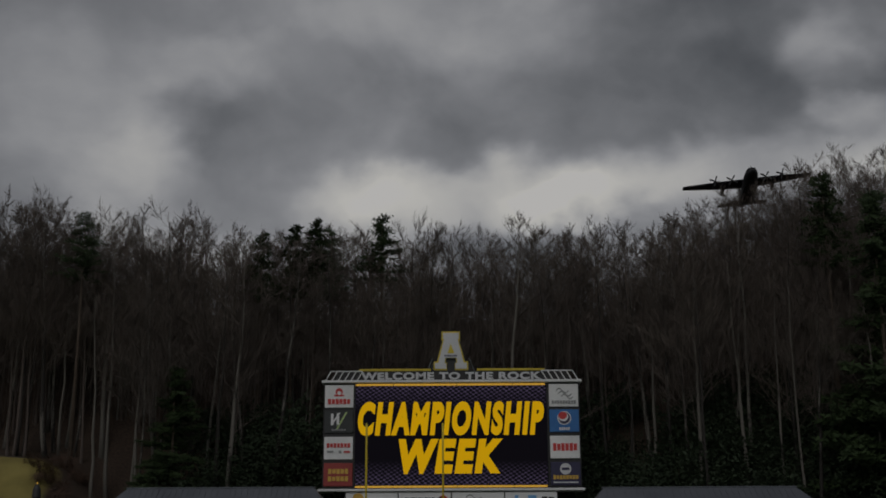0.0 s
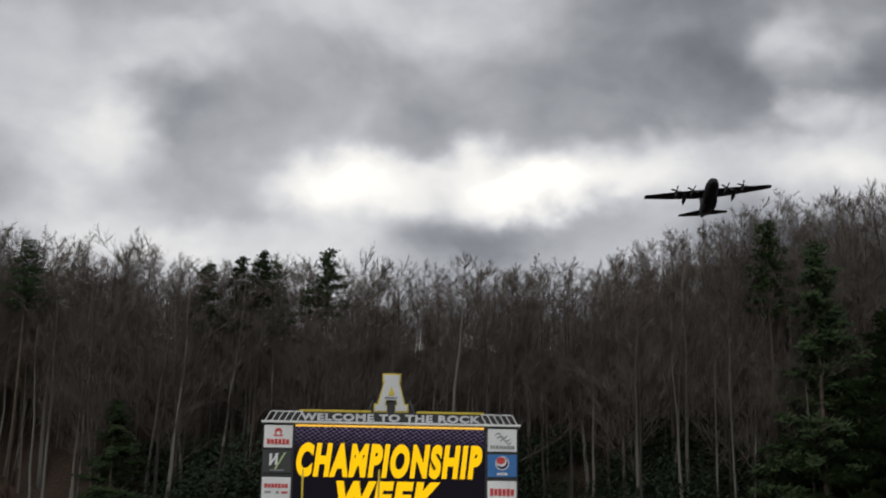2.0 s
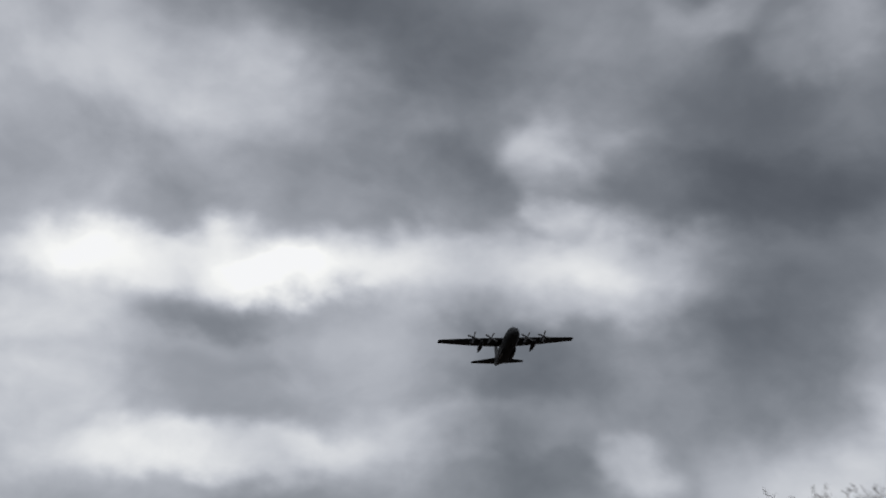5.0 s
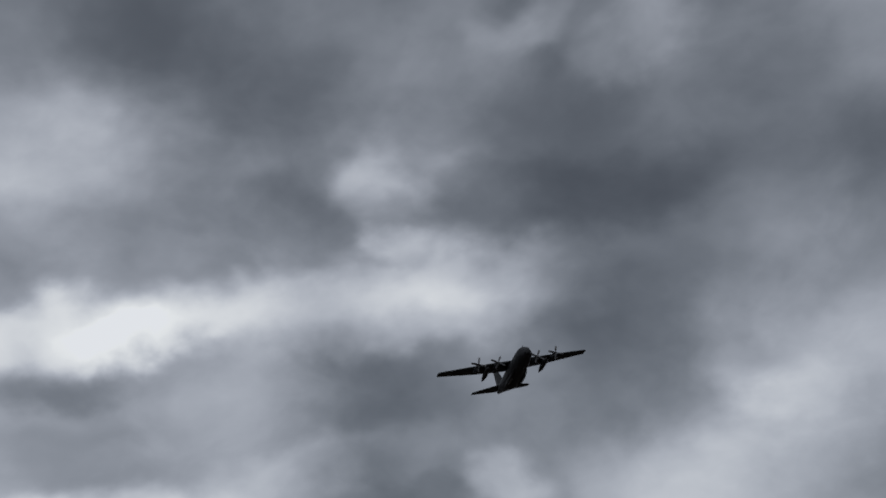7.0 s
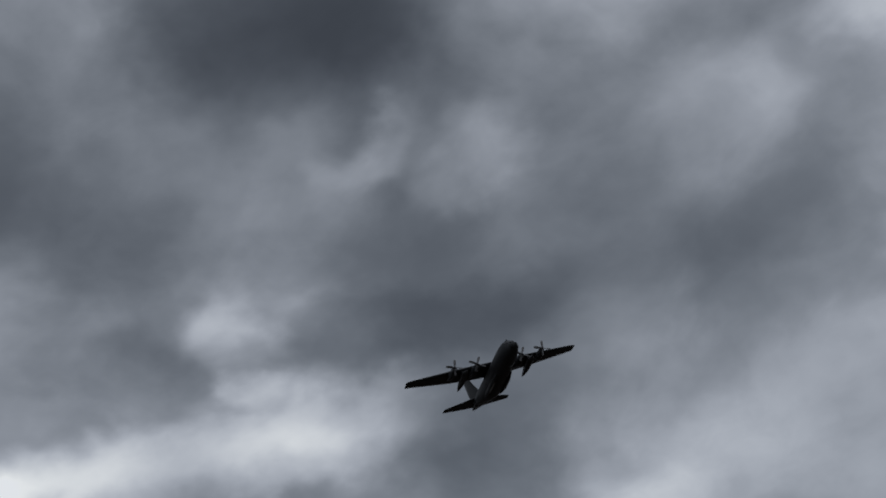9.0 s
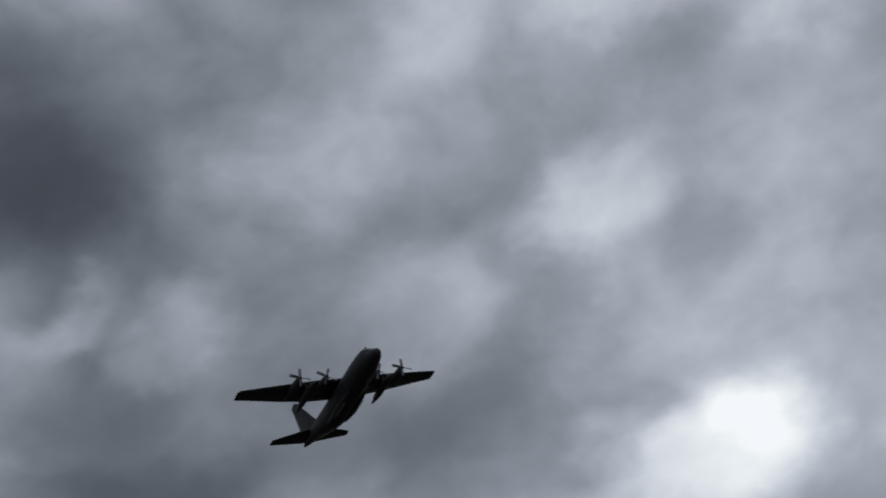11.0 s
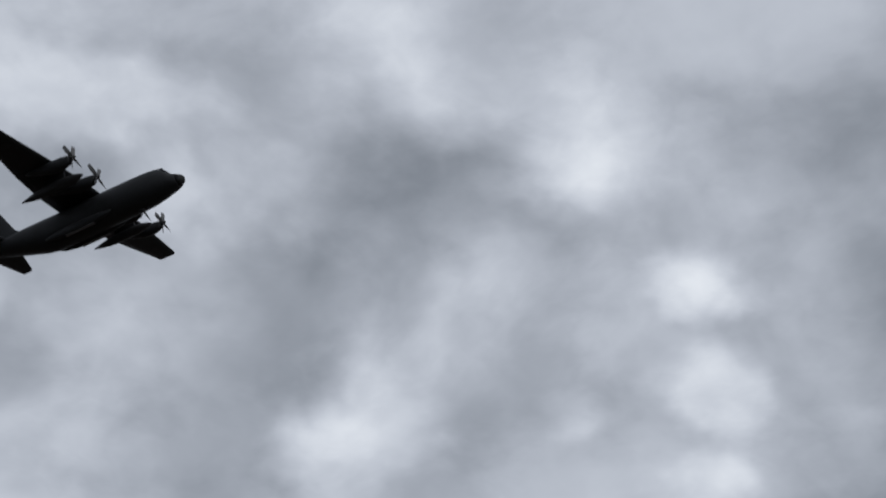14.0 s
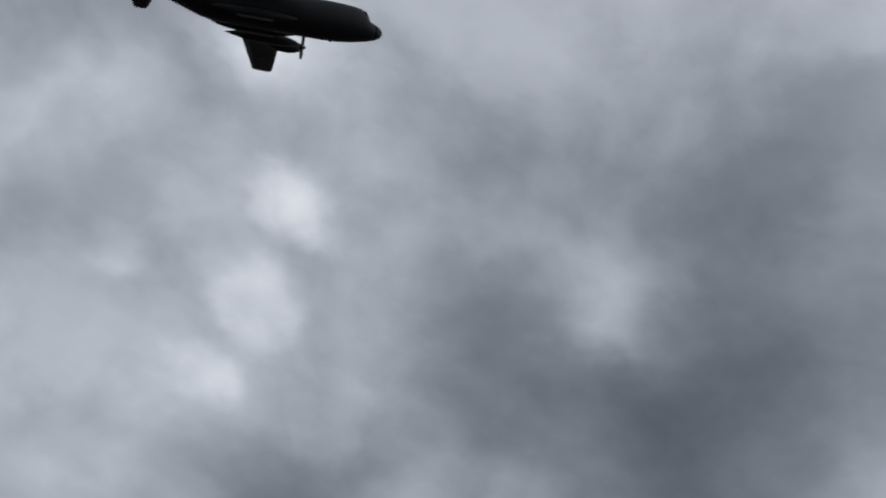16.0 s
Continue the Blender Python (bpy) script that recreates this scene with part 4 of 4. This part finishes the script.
# ---- trees ----
def strip(V, F, p0, p1, r0, r1, sides):
    d = (p1 - p0).normalized()
    u = d.orthogonal().normalized()
    w = d.cross(u)
    k = len(V)
    for p, r in ((p0, r0), (p1, r1)):
        for i in range(sides):
            a = 2 * math.pi * i / sides
            V.append((p + u * (math.cos(a) * r) + w * (math.sin(a) * r))[:])
    for i in range(sides):
        F.append([k + i, k + (i + 1) % sides, k + sides + (i + 1) % sides, k + sides + i])


def ribbon(V, F, p0, p1, r0, r1, turn):
    """The finest twigs: one slender blade."""
    d = (p1 - p0).normalized()
    u = d.orthogonal().normalized()
    u = u * math.cos(turn) + d.cross(u) * math.sin(turn)
    k = len(V)
    V += [(p0 - u * r0)[:], (p0 + u * r0)[:], (p1 + u * r1)[:], (p1 - u * r1)[:]]
    F.append([k, k + 1, k + 2, k + 3])


def bare_tree_meshes(rng, H, girth, first, spread_, twigs, limbs, thick=1.0):
    """Trunk with limbs, and a crown of branchlets and twigs."""
    TV, TF, CV, CF = [], [], [], []
    lean = Vector((rng.uniform(-0.05, 0.05), rng.uniform(-0.05, 0.05), 0))
    pts, p = [], Vector((0, 0, -0.4))
    n = 9
    for i in range(n + 1):
        pts.append(p.copy())
        p = p + Vector((lean.x + rng.gauss(0, 0.035), lean.y + rng.gauss(0, 0.035), 1)) * (H * 0.96 / n)
    V, F = tube(pts, [girth * (1.25 if i == 0 else (1 - 0.95 * i / n)) + 0.008 for i in range(n + 1)], 7)
    TV, TF = list(V), list(F)

    def along(t):
        s = t * n
        i = min(int(s), n - 1)
        return pts[i].lerp(pts[i + 1], s - i)

    for b in range(limbs):
        t = first + (1 - first) * (b + rng.random()) / limbs
        t = min(t, 0.985)
        o = along(t)
        a = rng.uniform(0, 2 * math.pi)
        rise = rng.uniform(0.35, 0.95) + t * 0.7
        d = Vector((math.cos(a), math.sin(a), rise)).normalized()
        ln = H * spread_ * (1.15 - t) * rng.uniform(0.7, 1.2) + 0.5
        q, r = o.copy(), girth * 0.14 * (1.2 - t) + 0.004
        for s in range(3):
            d = (d + Vector((rng.gauss(0, 0.18), rng.gauss(0, 0.18), 0.07))).normalized()
            q2 = q + d * (ln / 3)
            strip(CV, CF, q, q2, r * (0.95 - s * 0.3), r * (0.65 - s * 0.25) + 0.005, 3)
            for k in range(2 + s):
                e = (d + Vector((rng.gauss(0, 0.65), rng.gauss(0, 0.65), rng.uniform(0.0, 0.6)))).normalized()
                base = q.lerp(q2, rng.random())
                sl = ln * rng.uniform(0.30, 0.58)
                tip = base + e * sl
                ribbon(CV, CF, base, tip, 0.016 * thick, 0.007 * thick, rng.uniform(0, 3))
                for m in range(twigs):
                    g = (e + Vector((rng.gauss(0, 0.6), rng.gauss(0, 0.6), rng.uniform(0.0, 0.8)))).normalized()
                    tb = base.lerp(tip, rng.uniform(0.25, 1))
                    ribbon(CV, CF, tb, tb + g * sl * rng.uniform(0.3, 0.75), 0.0085 * thick, 0.004 * thick, rng.uniform(0, 3))
            q = q2
    return (TV, TF), (CV, CF)


rng = random.Random(11)
KINDS, FAR_KINDS = [], []
for i in range(8):
    shape = ((0.13, 0.36, 0.30), (0.16, 0.45, 0.27), (0.10, 0.40, 0.24), (0.18, 0.33, 0.33))[i % 4]
    KINDS.append(bare_tree_meshes(rng, 20.0, *shape, 12, (17, 15, 16, 18)[i % 4], 1.0))
for i in range(6):
    FAR_KINDS.append(bare_tree_meshes(rng, 20.0, 0.11, 0.25, 0.27, 11, 13, 1.15))


def tree_scale(x, y, r):
    """Trees reach for the common canopy, some less far."""
    full = canopy(x, y) + 1.3 * noise.noise((x * 0.13, 3.0, 0.0)) + 1.0 * noise.noise((x * 0.45, 9.0, 0.0)) - land(x, y)
    return min(full, 24.0) / 20.0 * r.choice((r.uniform(0.98, 1.07), r.uniform(0.78, 1.02)))


def plant_woods():
    r = random.Random(5)
    meshes = [(mesh_of("trunk", *a, BARK, True), mesh_of("crown", *b, TWIG)) for a, b in KINDS]
    spots = []
    while len(spots) < 285:
        x, y = r.uniform(-62, 92), r.choice((r.uniform(108.5, 114), r.uniform(110, 120), r.uniform(114, 128)))
        if (x < -33 and y < 113.5) or (-17 < x < 15 and y < 112.5):
            continue
        if all((x - a) ** 2 + (y - b) ** 2 > 1.8 for a, b in spots):
            spots.append((x, y))
    # a few stand clear of the canopy
    tall = {(-38.6, 114.5): 1.9, (-36.4, 116.0): 1.0, (-27.2, 115.0): 1.4, (-25.2, 114.5): 2.0, (-20.8, 116.0): 0.9, (-3.4, 114.8): 2.0, (5.5, 116.0): 1.6, (17.5, 116.0): 1.2, (40.5, 116.0): 1.6, (45.0, 114.0): 1.8}
    for x, y in spots + list(tall):
        k = r.randrange(len(meshes))
        s = tree_scale(x, y, r)
        if (x, y) in tall:
            s = (canopy(x, y) + tall[(x, y)] - land(x, y)) / 20.0
        wide = max(s, 0.62) * r.uniform(0.9, 1.25)
        at = Matrix.LocRotScale((x, y, land(x, y)), Euler((r.gauss(0, 0.03), r.gauss(0, 0.03), r.uniform(0, 6.28))), (wide, wide, s))
        tree = thing("bare_tree", at, "tall leafless winter tree with a slender grey trunk", "tree", "bare woodland trees")
        for nm, me in zip(("trunk", "crown"), meshes[k]):
            ob = new(nm, me)
            ob.parent = tree
    # the deeper wood, joined
    packs = [(np.array(V), F) for V, F in (joined(a, b) for a, b in FAR_KINDS)]
    total_v, faces, base = [], [], 0
    for i in range(420):
        x, y = r.uniform(-66, 100), r.uniform(113, 138)
        V, F = packs[r.randrange(len(packs))]
        s = tree_scale(x, y, r)
        a, w = r.uniform(0, 6.28), max(s, 0.6)
        R = np.array([[math.cos(a), -math.sin(a), 0], [math.sin(a), math.cos(a), 0], [0, 0, 1]])
        W = (V * (w, w, s)) @ R.T + (x, y, land(x, y))
        total_v.append(W)
        faces += [[q + base for q in f] for f in F]
        base += len(W)
    me = mesh_of("deep_woodland", np.concatenate(total_v).tolist(), faces, FAR_TWIG)
    tagged(new("deep_woodland", me), "dense leafless grey-brown woodland on the ridge", "woodland", kind="stuff")

    # saplings and brush along the crest and down its far side
    V, F = [], []
    for _ in range(9000):
        x, y = r.uniform(-68, 100), r.uniform(118, 150)
        z, h = land(x, y), r.uniform(2.5, 6.5)
        d = Vector((r.gauss(0, 0.10), r.gauss(0, 0.10), 1)).normalized()
        foot = Vector((x, y, z - 0.2))
        ribbon(V, F, foot, foot + d * h, 0.035, 0.012, r.uniform(0, 3))
        for _k in range(7):
            o = foot + d * (h * r.uniform(0.2, 0.95))
            e = Vector((r.gauss(0, 0.7), r.gauss(0, 0.7), r.uniform(0.4, 1.1))).normalized()
            ribbon(V, F, o, o + e * h * r.uniform(0.15, 0.35), 0.020, 0.008, r.uniform(0, 3))
    me = mesh_of("brush", V, F, FAR_TWIG)
    tagged(new("brush", me), "dense dark leafless brush along the wooded crest", "brush", kind="stuff")


plant_woods()


def conifer_meshes(rng, H, reach, whorls, bare=0.15, spray=1.0):
    """A straight trunk, and drooping boughs set with needle sprays."""
    trunk = tube([(0, 0, -0.3), (0.05, 0, H * 0.5), (0, 0.04, H)], [0.24, 0.14, 0.02], 8)
    V, F = [], []
    for w in range(whorls):
        t = bare + (1 - bare) * w / whorls
        for k in range(6):
            a = rng.uniform(0, 6.28)
            ln = reach * ((1 - t) / (1 - bare)) ** 0.75 * rng.uniform(0.55, 1.15) + 0.25
            o = Vector((0, 0, H * t + rng.uniform(-0.3, 0.3)))
            d = Vector((math.cos(a), math.sin(a), rng.uniform(-0.1, 0.35)))
            prev = o
            steps = max(4, int(ln * 4.5))
            for s in range(1, steps + 1):
                u = s / steps
                p = o + d * (ln * u) + Vector((0, 0, -0.12 * ln * u * u))
                if s % 3 == 0:
                    strip(V, F, prev, p, 0.02, 0.012, 3)
                    prev = p
                for m in range(11):
                    q = p + Vector((rng.gauss(0, 0.16), rng.gauss(0, 0.16), rng.gauss(0, 0.10)))
                    e = Vector((rng.gauss(0, 1), rng.gauss(0, 1), rng.gauss(0.1, 0.5))).normalized()
                    side = e.orthogonal().normalized() * rng.uniform(0.03, 0.07) * spray
                    L_ = rng.uniform(0.16, 0.36) * spray
                    k0 = len(V)
                    V += [(q - side)[:], (q + side)[:], (q + e * L_ + side * 0.2)[:], (q + e * L_ - side * 0.2)[:]]
                    F.append([k0, k0 + 1, k0 + 2, k0 + 3])
    return trunk, (V, F)


def plant_conifers():
    r = random.Random(8)
    kinds = []
    for H, reach, wh, bare in ((23, 1.9, 11, 0.70), (23, 2.3, 11, 0.74), (17, 4.3, 19, 0.16)):
        a, b = conifer_meshes(r, H, reach, wh, bare, 1.0 if bare > 0.5 else 1.6)
        kinds.append((mesh_of("trunk", *a, PINE_BARK, True), mesh_of("crown", *b, NEEDLES)))
    # place, rise over the canopy and kind of each pine
    for x, y, over, k in ((-33.8, 112, 0.2, 1), (-15.6, 116, 0.9, 0), (-13.7, 117, 1.5, 1), (-12.2, 116, 0.8, 0), (-7.6, 116, 2.0, 1), (-18.6, 116, 0.2, 0),
                          (34.8, 107.6, -2.6, 2), (40.8, 107.0, -9.5, 2), (48.5, 108.5, -4.5, 2), (37.6, 106.6, -15.5, 2), (-24.5, 109, -12.5, 2), (57, 113, -1, 2), (32.0, 112, -0.6, 0), (64, 111, -6, 2)):
        base = land(x, y)
        s = (canopy(x, y) + over - base) / (23, 23, 17)[k]
        wide = max(min(s, 1.35), 0.8)
        at = Matrix.LocRotScale((x, y, base), Euler((0, 0, r.uniform(0, 6))), (wide, wide, s))
        tree = thing("pine_tree", at, "dark green pine standing among bare winter trees", "tree", "pines")
        for nm, me in zip(("trunk", "crown"), kinds[k]):
            ob = new(nm, me)
            ob.parent = tree


plant_conifers()


def shrub_meshes(rng, size, leaves):
    V, F = [], []
    stems = ([], [])
    lobes = [(Vector((rng.uniform(-1, 1), rng.uniform(-0.8, 0.8), rng.uniform(0.5, 1.5))) * size * 0.6, rng.uniform(0.5, 0.9) * size) for _ in range(6)]
    for c, rad in lobes:
        strip(stems[0], stems[1], Vector((0, 0, -0.3)), c, 0.04, 0.015, 4)
        for _ in range(leaves // 6):
            d = Vector((rng.gauss(0, 1), rng.gauss(0, 1), rng.gauss(0, 0.8))).normalized()
            q = c + d * rad * rng.uniform(0.55, 1.05)
            if q.z < 0:
                continue
            e = (d + Vector((rng.gauss(0, 0.7), rng.gauss(0, 0.7), rng.gauss(-0.2, 0.5)))).normalized()
            s = e.orthogonal().normalized() * rng.uniform(0.03, 0.055)
            L_ = rng.uniform(0.10, 0.22)
            k = len(V)
            V += [q[:], (q + e * L_ * 0.5 + s)[:], (q + e * L_)[:], (q + e * L_ * 0.5 - s)[:]]
            F.append([k, k + 1, k + 2, k + 3])
    return stems, (V, F)


def plant_shrubs():
    r = random.Random(3)
    green, russet = [], []
    for i in range(4):
        a, b = shrub_meshes(r, 1.7, 1800)
        st = mesh_of("stems", *a, PINE_BARK)
        green.append((st, mesh_of("foliage", *b, LEAF)))
        a, b = shrub_meshes(r, 1.3, 1100)
        russet.append((mesh_of("stems", *a, PINE_BARK), mesh_of("foliage", *b, DRY_LEAF)))

    def put(x, y, s, pair, label, group):
        at = Matrix.LocRotScale((x, y, land(x, y)), Euler((0, 0, r.uniform(0, 6))), (s, s, s * r.uniform(0.8, 1.15)))
        bush = thing("shrub", at, label, "shrub", group)
        for nm, me in zip(("stems", "foliage"), pair):
            ob = new(nm, me)
            ob.parent = bush

    for i in range(250):
        x = r.uniform(-25, 75)
        y = r.uniform(106.5, 111) + r.uniform(0, 9)
        put(x, y, r.uniform(1.0, 2.4), r.choice(green), "dense dark evergreen shrub under bare trees", "evergreen shrubs")
    for _ in range(34):
        put(r.uniform(-36, -24), r.uniform(106, 112), r.uniform(0.45, 0.9), r.choice(russet), "reddish-brown dry shrub on the bank", "russet shrubs")
    for _ in range(9):
        put(r.uniform(13, 21), r.uniform(106.5, 109), r.uniform(0.8, 1.5), r.choice(russet), "reddish-brown dry shrub below the ridge", "russet shrubs")


plant_shrubs()
